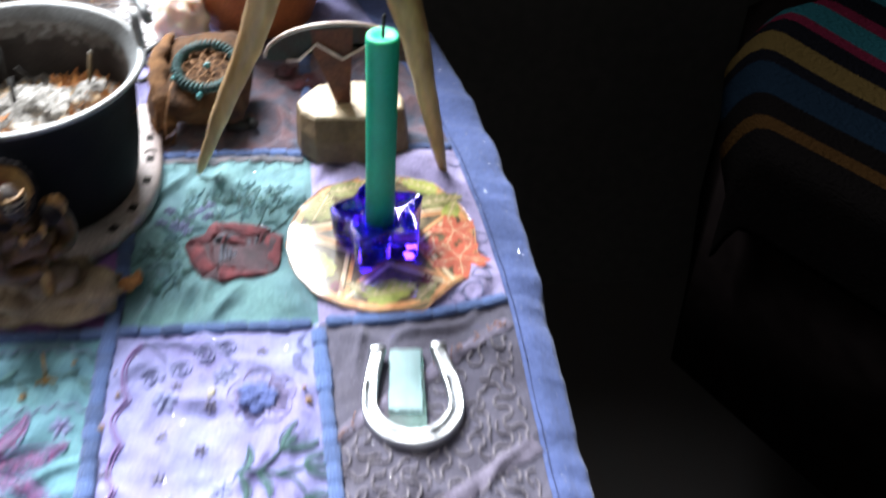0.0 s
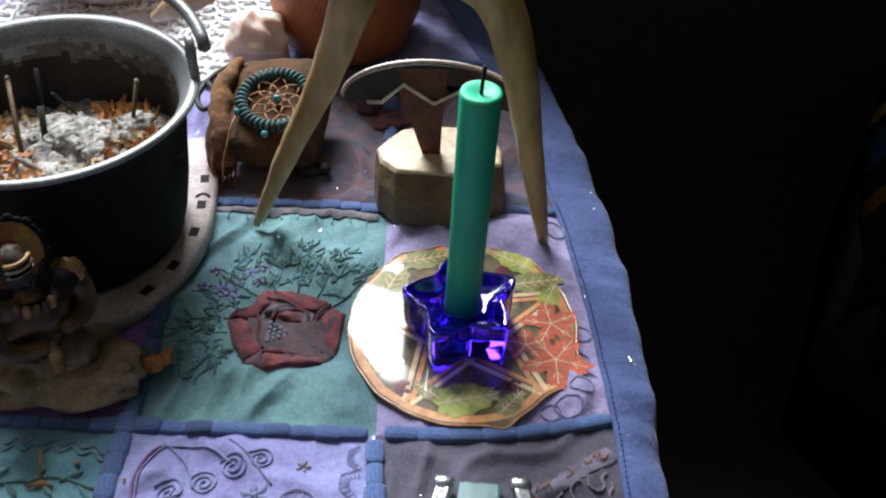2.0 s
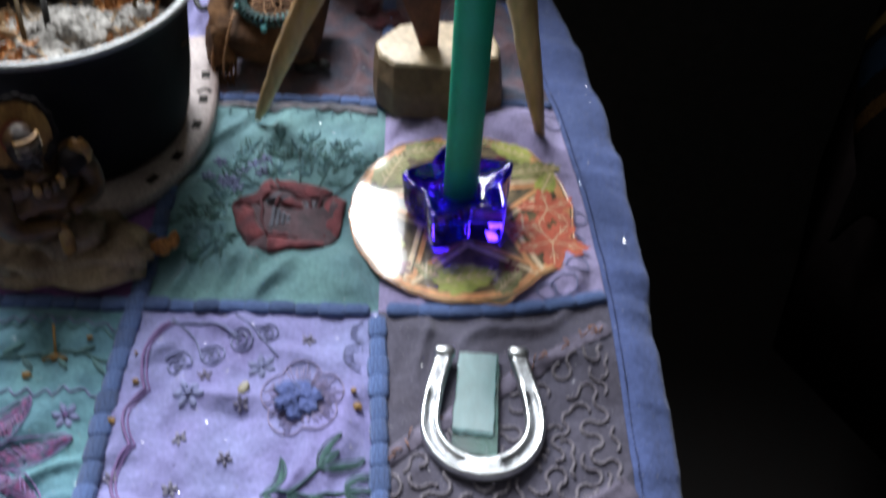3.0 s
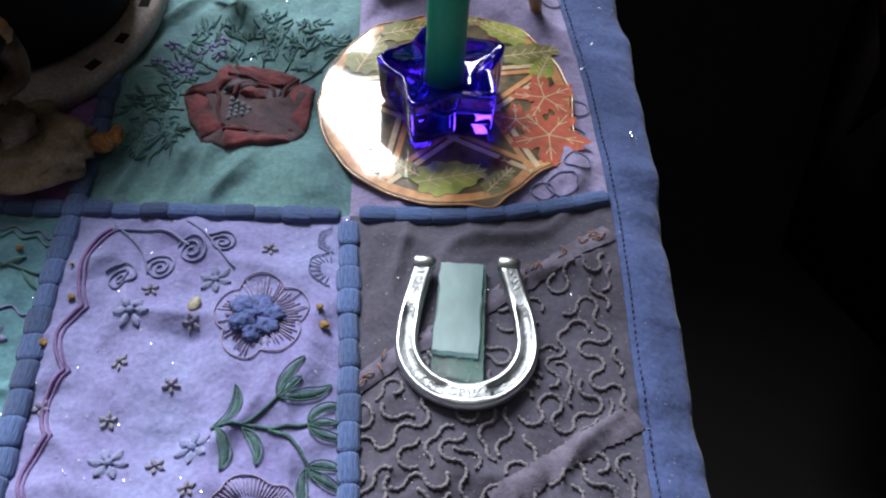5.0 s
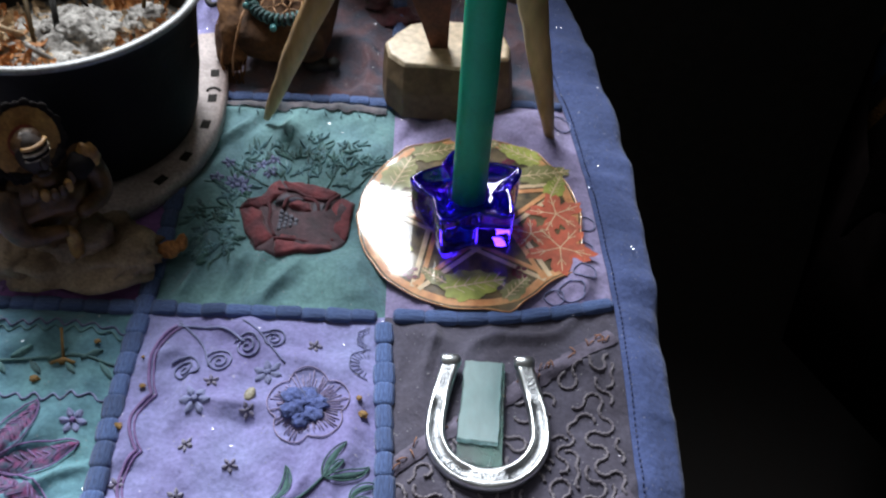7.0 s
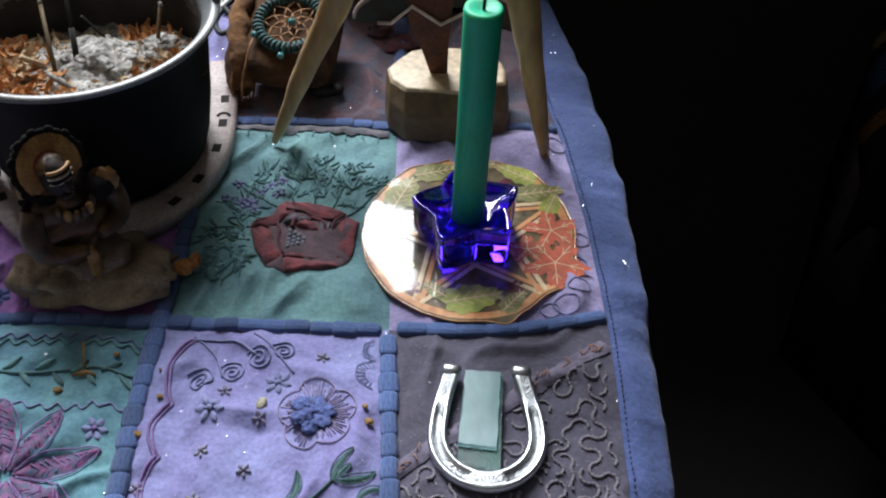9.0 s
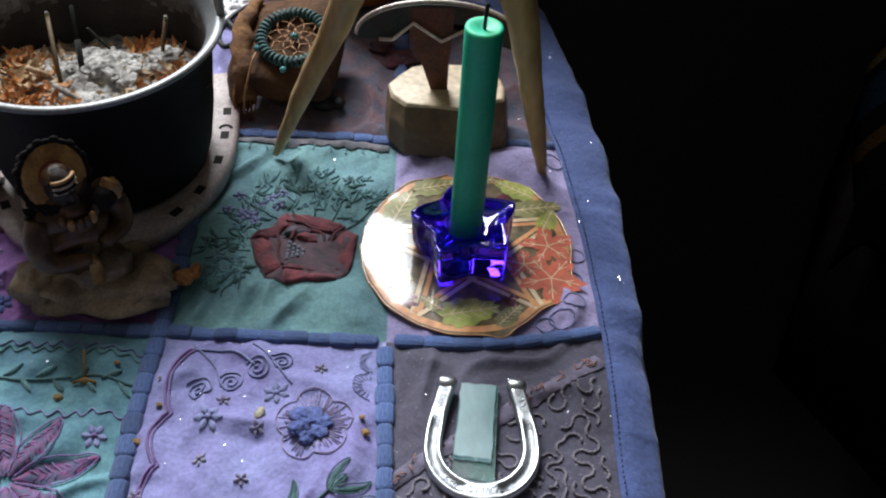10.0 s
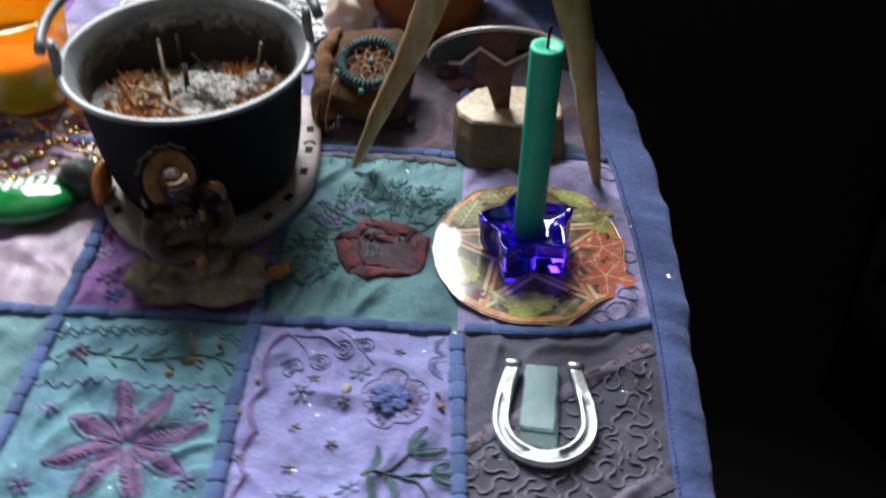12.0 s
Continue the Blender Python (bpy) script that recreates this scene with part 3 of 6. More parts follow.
for (i, j), key in PATCH.items():
    def spot(u, v, i=i, j=j):
        y = YS[j] + (YS[j + 1] - YS[j]) * v
        for _ in range(2):
            x0 = seam_at_x(i, y)
            x1 = seam_at_x(i + 1, y) if i < 4 else seam_x(y)
            x = x0 + (x1 - x0) * u
            y0, y1 = seam_at_y(j, x), seam_at_y(j + 1, x) if j < 4 else YS[j + 1]
            y = y0 + (y1 - y0) * v
        return on(x, y)
    near = i >= 2 and j in (1, 2, 3)
    part("patch", sheet(spot, 84 if near else 40, 110 if near else 50), M[key], quilt)


def border(u, v):
    y = YS[0] + (YS[-1] - YS[0]) * v
    xi, xe = seam_x(y), edge_x(y)
    w = xe - xi
    s = u * (w + 0.11)
    rip = 0.0016 * noise.noise((y * 55, s * 30, 2)) + 0.0009 * noise.noise((y * 120 + 14 * s, s * 25, 6)) + 0.0004 * math.sin(y * 210 + 6 * noise.noise((y * 18, 0, 0)))
    lean = float(np.interp(y, (-0.12, -0.03, 0.10), (0.42, 0.18, 0.05)))
    flat = w - 0.004
    if s <= flat:
        t = s / flat
        return (xi + s, y, cloth_z(xi, y) + 0.0016 * math.sin(t * math.pi) + rip * min(1.0, 3 * t) + 0.0004 - lean * s)
    a = (s - flat) / 0.006
    if a < math.pi / 2:
        return (xi + flat + 0.004 * math.sin(a) + rip * 0.4, y, cloth_z(xi, y) + 0.0004 - lean * flat - 0.004 * (1 - math.cos(a)) + rip)
    d = s - flat - 0.006 * math.pi / 2
    return (xi + flat + 0.004 + rip * (0.4 + d * 30) + 0.012 * d / 0.1 * (1 + math.sin(y * 55)), y, cloth_z(xi, y) - lean * flat - 0.004 - d + rip * math.exp(-d * 200))


part("border", sheet(border, 46, 330), M["border"], quilt, "plain blue cotton border, folded over the edge")
hem_thread = []
for k in range(150):
    y = -0.112 + k * 0.0021
    x = seam_x(y) + 0.0016
    hem_thread.append(tube([(x, y, cloth_z(x, y) + 0.0007), (x + 0.0001, y + 0.0006, cloth_z(x, y) + 0.0012), (x, y + 0.0013, cloth_z(x, y) + 0.0007)], 0.00022, 5))
tagged(part("hem_stitches", join(*hem_thread), M["th_navy"], quilt, "dark blue running stitches along the border"), kind="stuff")
# puffed braid segments along the seams
pad_long = ball((0, 0, 0), (0.5, 0.5, 0.5), 12, 30, Matrix.Rotation(math.pi / 2, 3, "Y"))
pad_vs = []
for v in pad_long[0]:
    q = Vector(v) * 2
    thread = 1 + 0.05 * math.sin(math.atan2(q.z, q.y) * 11) + 0.10 * noise.noise(q * 1.7)
    pad_vs.append((math.copysign(abs(q.x) ** 0.32, q.x) * 0.5, math.copysign(abs(q.y) ** 0.8, q.y) * 0.5 * thread, q.z * 0.5 * thread))
stitch_me = mesh_of("stitch", (pad_vs, pad_long[1]), M["stitch"])


def stitch(x, y, length, width, angle, high=0.0034):
    ob = new("stitch", stitch_me)
    ob.parent = quilt
    ob.location = (x, y, cloth_z(x, y) + 0.0011)
    ob.rotation_euler = (random.uniform(-0.05, 0.05), random.uniform(-0.04, 0.04), angle + random.uniform(-0.06, 0.06))
    ob.scale = (length, width, high)


def seam_run(line, step, width):
    """Braid pads laid end to end along a bent seam; line gives the place at 0..1."""
    length = sum((Vector(line((k + 1) / 12)) - Vector(line(k / 12))).length for k in range(12))
    n = max(1, round(length / step))
    for k in range(n):
        a, b = Vector(line(k / n)), Vector(line((k + 1) / n))
        c, d = (a + b) / 2, b - a
        if -0.235 < c.x < 0.09 and -0.115 < c.y < 0.235:
            stitch(c.x, c.y, d.length * random.uniform(1.06, 1.16), width * random.uniform(0.90, 1.15), math.atan2(d.y, d.x), random.uniform(0.0028, 0.0038))


for j in (1, 2, 3, 4):
    for i in range(5):
        if j == 4 and i < 3:
            continue
        a = seam_at_x(i, YS[j]) + 0.003
        b = seam_at_x(i + 1, YS[j]) - 0.003 if i < 4 else seam_x(YS[j]) - 0.001
        seam_run(lambda t: (a + (b - a) * t, seam_at_y(j, a + (b - a) * t)), 0.0080 if i < 4 else 0.0100, 0.0054)
for i, j in ((2, 1), (2, 2), (2, 3), (3, 1), (3, 2), (3, 3), (4, 1), (4, 3)):
    seam_run(lambda t: (seam_at_x(i, YS[j] + (YS[j + 1] - YS[j]) * t), YS[j] - 0.003 + (YS[j + 1] - YS[j]) * t), 0.0082, 0.0060)


# ---- embroidery ----
def cord(points, r, key, label="", name="embroidered_line", n=6, up=0.0004, segs=6):
    pts = smooth_line([(*p, 0) for p in points], n)
    return part(name, tube([on(p.x, p.y, up) for p in pts], r, segs), M[key], quilt, label)


def petal_leaf(base, angle, length, width, up=0.0004, high=0.0007, bend=0.0, n=10):
    """A padded pointed leaf lying on the cloth."""
    vs, fs = [], []
    for i in range(n + 1):
        t = i / n
        a = angle + bend * t
        cx = base[0] + math.cos(angle + bend * t * 0.5) * length * t
        cy = base[1] + math.sin(angle + bend * t * 0.5) * length * t
        w = width * 0.5 * math.sin(math.pi * min(1, t * 0.97 + 0.015)) ** 0.8 * (1 + 0.35 * noise.noise((cx * 900, cy * 900, 0)))
        for s in (-1, -0.5, 0, 0.5, 1):
            x, y = cx - math.sin(a) * w * s, cy + math.cos(a) * w * s
            vs.append(on(x, y, up + high * (1 - s * s) - (0.0008 if abs(s) == 1 else 0)))
    for i in range(n):
        for k in range(4):
            fs.append((i * 5 + k, i * 5 + k + 1, (i + 1) * 5 + k + 1, (i + 1) * 5 + k))
    return vs, fs


def outline(base, angle, length, width, r, bend=0.0, n=16, up=0.0007):
    pts = []
    for side in (1, -1):
        ts = range(n + 1) if side == 1 else range(n - 1, 0, -1)
        for i in ts:
            t = i / n
            a = angle + bend * t
            w = width * 0.5 * math.sin(math.pi * min(1, t * 0.97 + 0.015)) ** 0.8 * side
            pts.append(on(base[0] + math.cos(angle + bend * t * 0.5) * length * t - math.sin(a) * w, base[1] + math.sin(angle + bend * t * 0.5) * length * t + math.cos(a) * w, up))
    return tube(pts, r, 5, closed=True)


# scalloped purple line down the periwinkle patch
scallop = []
cusps = [(-0.0665, -0.008), (-0.0695, -0.033), (-0.0690, -0.054), (-0.0685, -0.073), (-0.0680, -0.093), (-0.0680, -0.112)]
for a, b in zip(cusps, cusps[1:]):
    for k in range(10):
        t = k / 10
        scallop.append((a[0] + (b[0] - a[0]) * t - 0.0038 * math.sin(math.pi * t) ** 0.8, a[1] + (b[1] - a[1]) * t))
part("embroidered_line", join(tube([on(x, y, 0.0004) for x, y in scallop], 0.00055, 6), tube([on(x + 0.0014, y, 0.0003) for x, y in scallop], 0.00035, 6)), M["th_purple"], quilt, "purple scalloped line of stitches")
cord([(-0.066, -0.008), (-0.058, -0.006), (-0.050, -0.008), (-0.044, -0.013)], 0.0005, "th_slate")
cord([(-0.066, -0.006), (-0.058, -0.013), (-0.054, -0.022)], 0.0004, "th_slate")
cord([(-0.046, -0.004), (-0.038, -0.011), (-0.030, -0.021)], 0.0003, "th_slate")
for cx, cy, r in ((-0.061, -0.024, 0.0050), (-0.051, -0.020, 0.0046), (-0.043, -0.0145, 0.0046), (-0.035, -0.0108, 0.0042)):
    pts = []
    for k in range(52):
        a = k * 0.28
        rr = r * (0.12 + 0.88 * k / 51)
        pts.append(on(cx + rr * math.cos(a + 1), cy + rr * math.sin(a + 1), 0.0004))
    part("embroidered_spiral", tube(pts, 0.00032, 6), M["th_slate"], quilt)


def tiny_flower(cx, cy, r, n, key, core):
    bits = []
    turn = random.uniform(0, 6)
    for k in range(n):
        a = turn + 2 * math.pi * k / n
        bits.append(petal_leaf((cx + math.cos(a) * r * 0.22, cy + math.sin(a) * r * 0.22), a, r * 0.80, r * 0.78, 0.0001, 0.0007, n=6))
    f = part("embroidered_flower", join(*bits), M[key], quilt)
    part("flower_centre", ball(on(cx, cy, 0.0006), (r * 0.24, r * 0.24, 0.0009), 6, 8), M[core], f)


for cx, cy in ((-0.055, -0.037), (-0.035, -0.024), (-0.052, -0.080), (-0.033, -0.075)):
    tiny_flower(cx, cy, 0.0047, 6, "th_slate", "th_slate")
for cx, cy in ((-0.052, -0.028), (-0.039, -0.039), (-0.055, -0.052), (-0.041, -0.058), (-0.055, -0.068), (-0.041, -0.080), (-0.0215, -0.0128), (-0.073, -0.064), (-0.032, -0.087), (-0.047, -0.093)):
    tiny_flower(cx, cy, 0.0024, 5, "th_olive", "th_olive")

# large blue flower with ruffled pink petals
fc = (-0.0207, -0.0366)
ring, rays = [], []
for k in range(120):
    a = 2 * math.pi * k / 120
    r = 0.0126 * (0.80 + 0.22 * abs(math.sin(a * 2.5 + 0.5)) ** 0.7)
    ring.append(on(fc[0] + r * math.cos(a), fc[1] + r * 1.1 * math.sin(a), 0.0004))
for k in range(58):
    a = 2 * math.pi * k / 58 + random.uniform(-0.04, 0.04)
    r1 = 0.0124 * (0.80 + 0.22 * abs(math.sin(a * 2.5 + 0.5)) ** 0.7) * random.uniform(0.75, 1.0)
    rays.append(tube([on(fc[0] + r * math.cos(a), fc[1] + r * 1.1 * math.sin(a), 0.0003) for r in (0.005, r1 * 0.75, r1)], 0.00018, 4))
big = part("embroidered_flower", join(tube(ring, 0.00022, 5, closed=True), *rays), M["th_pink"], quilt, "flower with pink thread petals and a blue centre")
pads = [ball(on(fc[0] - 0.0014 + 1.1 * r * math.cos(a), fc[1] - 0.001 + 1.1 * r * math.sin(a), 0.0009), (0.0034, 0.0029, 0.0013), 12, 16, Matrix.Rotation(a, 3, "Z"), 0.75) for r, a in ((0.0036, 0.2), (0.0036, 1.3), (0.0038, 2.4), (0.0034, 3.6), (0.0037, 4.6), (0.0035, 5.5), (0.0012, 1.0), (0.0014, 3.4))]
part("flower_centre", join(*pads), M["th_blue"], big, "padded blue thread centre")
ring2 = [on(-0.016 + 0.0105 * (0.86 + 0.16 * abs(math.sin(k * 0.131 * 2.5))) * math.cos(k * 0.131), -0.093 + 0.0105 * (0.86 + 0.16 * abs(math.sin(k * 0.131 * 2.5))) * math.sin(k * 0.131), 0.0004) for k in range(48)]
rays = [tube([on(-0.016 + r * math.cos(a), -0.093 + r * math.sin(a), 0.0003) for r in (0.005, 0.0075, 0.0096)], 0.00018, 4) for a in [k * 0.11 for k in range(57)]]
part("embroidered_flower", join(tube(ring2, 0.00028, 5, closed=True), *rays), M["th_pink"], quilt)

for cx, cy, r in ((-0.0045, -0.0080, 0.0040), (-0.0035, -0.0185, 0.0065)):
    bits = [tube([on(cx + q * r * math.cos(a), cy + q * r * math.sin(a), 0.0003) for q in (0.5, 0.75, 0.95)], 0.00014, 4) for a in [1.75 + k * 0.30 for k in range(10)]]
    rim_line = tube([on(cx + r * (0.92 + 0.10 * abs(math.sin(3 * a))) * math.cos(a), cy + r * (0.92 + 0.10 * abs(math.sin(3 * a))) * math.sin(a), 0.0004) for a in [1.6 + k * 0.11 for k in range(29)]], 0.0002, 5)
    part("embroidered_flower", join(rim_line, *bits), M["th_slate"], quilt)
# green tulips: a bent stem, two lower leaves and three outlined blooms
cord([(-0.029, -0.0707), (-0.021, -0.0690), (-0.013, -0.0700), (-0.005, -0.0697)], 0.0005, "th_green")
cord([(-0.022, -0.0692), (-0.017, -0.0655), (-0.013, -0.0620)], 0.0005, "th_green")
cord([(-0.015, -0.0700), (-0.009, -0.0735), (-0.005, -0.0790), (-0.003, -0.0830)], 0.0005, "th_green")
for b, a, ln, w, bend in (((-0.0285, -0.0703), 0.55, 0.0135, 0.0034, 1.5), ((-0.0275, -0.0712), -0.75, 0.0115, 0.0034, -1.2), ((-0.0215, -0.0700), -0.45, 0.0105, 0.0034, -1.4),
                          ((-0.0133, -0.0625), 1.55, 0.0128, 0.0036, -0.9), ((-0.0130, -0.0625), 0.95, 0.0075, 0.0026, -0.3), ((-0.0128, -0.0628), 0.05, 0.0135, 0.0036, 0.75),
                          ((-0.0052, -0.0690), 1.35, 0.0105, 0.0030, -1.3), ((-0.0048, -0.0694), 0.25, 0.0070, 0.0024, 0.0), ((-0.0052, -0.0700), -0.75, 0.0095, 0.0032, 1.2),
                          ((-0.0045, -0.0800), 0.25, 0.0085, 0.0030, -0.6), ((-0.0045, -0.0805), -0.75, 0.0110, 0.0032, 0.5), ((-0.0050, -0.0805), -1.9, 0.0105, 0.0032, 0.9)):
    lf = part("embroidered_leaf", petal_leaf(b, a, ln, w * 0.78, 0.0001, 0.0006, bend=bend), M["th_green"], quilt)
    part("leaf_outline", outline(b, a, ln, w * 0.84, 0.00024, bend=bend), M["th_fern"], lf)

# padded rose and its needle leaves
rc = (-0.0345, 0.0442)
CC0 = (0.028, 0.048)


def petal_pad(pts, low, high, soft=0.0012):
    """A padded scrap of cloth: an outline about the rose's middle, in millimetres, with soft worn edges."""
    line = []
    for k in range(len(pts)):
        p, q = Vector(pts[k]), Vector(pts[(k + 1) % len(pts)])
        for j in range(7):
            c = p.lerp(q, j / 7) * 0.001
            line.append((rc[0] + c.x + 0.0004 * noise.noise((c.x * 500, c.y * 500, high * 900)), rc[1] + c.y + 0.0004 * noise.noise((c.x * 500, c.y * 500, 5))))
    base = cloth_z(*rc)
    vf = prism(line, base + low, base + high, soft, 0.0003)
    return [(x, y, w + (cloth_z(x, y) - base) + 0.0007 * noise.noise((x * 300, y * 300, high * 300))) for x, y, w in vf[0]], vf[1]


rose = part("rose_motif", petal_pad([(-20.5, 1), (-14.5, 10.5), (-8, 20.3), (4, 20.3), (15, 14), (20.5, 9), (19, -9.5), (14, -16), (-5, -21), (-12, -18.5), (-17, -9.5)], -0.002, 0.0010), M["rose_mauve"], quilt, "padded rust-red rose of layered cloth")
for pts, high, key in (([(-20.3, 1.5), (-14.3, 10.3), (-8.2, 19.6), (-4.5, 15), (-9, 8), (-12.5, 1.5)], 0.0024, "red"), ([(-20.2, 0.8), (-12.3, 0.8), (-10.2, -6), (-5.8, -12.5), (-11.5, -18), (-16.8, -9.3)], 0.0022, "red"),
                       ([(-7.4, 20), (4, 20), (14.5, 14), (10, 9.5), (4, 11.5), (-4, 15.2)], 0.0023, "red"), ([(15.6, 12.5), (20.2, 8.7), (18.8, -9), (12.5, -8), (9.5, -4), (11.8, 5)], 0.0020, "red"),
                       ([(-5.5, -15), (2, -14), (14.6, -12.5), (14, -15.8), (-4.8, -20.6)], 0.0024, "red"), ([(-8.6, 5.5), (-5.5, 12), (2.5, 10.2), (-2.0, 6.8)], 0.0022, "rose_grey"),
                       ([(5.5, 8.8), (9.5, 7.5), (10.5, 0), (8, -7), (5.0, -8.5)], 0.0020, "rose_grey"), ([(-3.6, 5), (-1.0, 8.4), (4, 7.6), (5.6, 3), (2.5, 2.6)], 0.0027, "red"),
                       ([(-5.0, -9.8), (5.5, -10.2), (4.5, -12.6), (-5.0, -13.2)], 0.0020, "red")):
    part("petal_layer", petal_pad(pts, 0.0002, 0.0008 + high * 0.55, 0.0011), M[key], rose)
# dark red cords along the folds: crease shade put into colour
for crease in (((-12.5, 9), (-9.5, 2), (-9, -4), (-6, -12)), ((-8.5, 14), (-3, 15), (3, 11.5), (10, 9.5)), ((-5, 3), (-3.5, 9), (1, 10.5), (6.5, 8), (8, 1)), ((-6, -14), (3, -12.5), (13, -11)), ((14.5, 13), (11, 7), (10.5, -2), (14, -10))):
    part("petal_crease", tube([on(rc[0] + p.x * 0.001, rc[1] + p.y * 0.001, 0.0017) for p in smooth_line([(*q, 0) for q in crease], 6)], 0.0007, 6), M["red_dark"], rose)
knot_me = mesh_of("knot", ball((0, 0, 0), (0.0009, 0.0010, 0.0008), 5, 8), M["th_knot"])
for i, count in enumerate((5, 4, 3, 2)):
    for j in range(count):
        knot = new("knot", knot_me)
        knot.parent = rose
        knot.location = (rc[0] - 0.0052 + 0.0018 * i, rc[1] - 0.0072 + 0.0020 * j + 0.0011 * i, cloth_z(rc[0] - 0.0052 + 0.0018 * i, rc[1] - 0.0072 + 0.0020 * j + 0.0011 * i) + 0.0024)
fern = random.Random(8)
for k in range(118):
    w = fern.uniform(0.30, 3.9)
    d = fern.uniform(0.022, 0.043) if w < 2.6 else fern.uniform(0.022, 0.037)
    cx, cy = rc[0] + d * math.cos(w), rc[1] + d * 1.05 * math.sin(w)
    spray = w + fern.uniform(-0.7, 0.7)
    key = ("th_pine", "th_fern", "th_pine", "th_teal", "th_pine", "th_teal", "th_fern")[k % 7]
    for q in range(fern.choice((3, 4, 5))):
        x, y = cx + fern.uniform(-0.0018, 0.0018), cy + fern.uniform(-0.0018, 0.0018)
        if not (-0.075 < x < -0.006 and 0.008 < y < 0.101) or math.hypot(x - CC0[0], y - CC0[1]) < 0.045:
            continue
        a = spray + (q - 2) * fern.uniform(0.35, 0.6)
        part("needle_leaf", petal_leaf((x, y), a, fern.uniform(0.0028, 0.0058), fern.uniform(0.0011, 0.0019), 0.0001, 0.0006, fern.uniform(-0.6, 0.6), 5), M[key], quilt)
for k in range(9):
    w = 0.6 + k * 0.38
    part("embroidered_line", tube([on(rc[0] + d * math.cos(w + d * 6), rc[1] + d * math.sin(w + d * 6), 0.0002) for d in (0.020, 0.024, 0.030, 0.035, 0.039 if w < 2.6 else 0.036)], 0.00035, 5), M["th_fern"], quilt)
for k in range(12):
    tiny_flower(-0.060 + random.uniform(-0.009, 0.014), 0.066 + random.uniform(-0.006, 0.008), 0.0028, 5, "th_slate", "th_slate")
cord([(-0.013, 0.050), (-0.008, 0.046), (-0.007, 0.038), (-0.009, 0.030)], 0.0005, "th_slate")

# torn, folded hem along the far edge of the rose patch
def torn_hem(u, v):
    x = -0.074 + 0.068 * u
    y = 0.1105 - 0.0045 * v - 0.0016 * v * abs(noise.noise((x * 160, 0, 2))) * 2.4
    return on(x, y, 0.0006 + 0.0012 * math.sin(math.pi * (0.15 + 0.8 * v)) + 0.0006 * noise.noise((x * 220, v, 8)))


part("torn_hem", sheet(torn_hem, 90, 6), M["hem"], quilt, "frayed grey-mauve folded hem")
for k in range(10):
    x = -0.071 + 0.0068 * k
    cord([(x, 0.1065), (x - 0.0006, 0.1045), (x + 0.0005 * (-1) ** k, 0.1020)], 0.00025, "th_teal", name="puckered_thread", n=3)
# couched cord on the grey patch
GREY_DIAG = lambda x: -0.058 + (x - 0.004) * 0.78
taken = []


def free(p, own):
    if not (0.0045 < p[0] < seam_x(p[1]) - 0.0024 and -0.111 < p[1] < min(-0.004, GREY_DIAG(p[0]) - 0.0036)):
        return False
    return all((p[0] - q[0]) ** 2 + (p[1] - q[1]) ** 2 > 0.0016 ** 2 for q in taken) and all((p[0] - q[0]) ** 2 + (p[1] - q[1]) ** 2 > 0.0016 ** 2 for q in own[:-10])


rngc = random.Random(21)
for r in range(1500):
    p = (rngc.uniform(0.005, 0.076), rngc.uniform(-0.111, -0.005))
    if not free(p, []):
        continue
    a, sign, left, run = rngc.uniform(0, 6.28), 1, rngc.uniform(0.003, 0.009), [p]
    for k in range(260):
        step = 0.0005
        found = False
        for trial in (sign, -sign):
            b = a + trial * step / rngc.uniform(0.0019, 0.0036)
            q = (p[0] + math.cos(b) * 0.0019, p[1] + math.sin(b) * 0.0019)
            if free(q, run):
                found = True
                if trial != sign:
                    left = rngc.uniform(0.004, 0.010)
                sign = trial
                break
        if not found:
            break
        a = b
        p = (p[0] + math.cos(a) * step, p[1] + math.sin(a) * step)
        run.append(p)
        left -= step
        if left < 0:
            sign, left = -sign, rngc.uniform(0.005, 0.012)
    if len(run) > 18:
        taken += run
        part("couched_cord", tube([on(x + 0.00012 * math.sin(i * 2.1), y + 0.00012 * math.cos(i * 2.1), 0.0004) for i, (x, y) in enumerate(run)], [0.00050 + 0.00017 * math.sin(i * 2.1) for i in range(len(run))], 6), M["th_grey"], quilt)


def ribbon(p, q, width, key, name, label):
    d = (Vector(q) - Vector(p))
    nn = Vector((-d.y, d.x)).normalized()

    def f(u, v):
        c = Vector(p) + d * u + nn * (v - 0.5) * width * (1 + 0.25 * noise.noise((u * 9, 0, 1)) + 0.25 * noise.noise((u * 45, v * 2, 1)))
        return on(c.x, c.y, 0.0009 * (1 - (2 * v - 1) ** 2) + 0.0006 + 0.0003 * noise.noise((u * 30, v * 3, 2)))
    return part(name, sheet(f, 60, 6), M[key], quilt, label)


rb = ribbon((0.004, -0.0575), (0.0755, -0.0035), 0.0058, "ribbon", "ribbon", "mauve ribbon stitched with rust thread")
for k in range(34):
    t = random.random() ** 1.0
    c = Vector((0.004, -0.0575)).lerp(Vector((0.0755, -0.0035)), t)
    a = random.uniform(-0.2, 2.2)
    c = c + Vector((0, random.uniform(-0.002, 0.002)))
    part("rust_stitch", tube([on(c.x - 0.0018 * math.cos(a), c.y - 0.0018 * math.sin(a) + 0.001, 0.0016), on(c.x, c.y + 0.001, 0.0024), on(c.x + 0.0014 * math.cos(a), c.y + 0.0014 * math.sin(a) + 0.001, 0.0017)], 0.00024, 4), M["th_orange"], rb)
ribbon((0.040, -0.088), (0.0765, -0.064), 0.0068, "ribbon", "ribbon", "mauve ribbon sewn across the grey patch")
ribbon((0.012, -0.113), (0.055, -0.095), 0.0050, "ribbon", "ribbon", "mauve ribbon sewn across the grey patch")

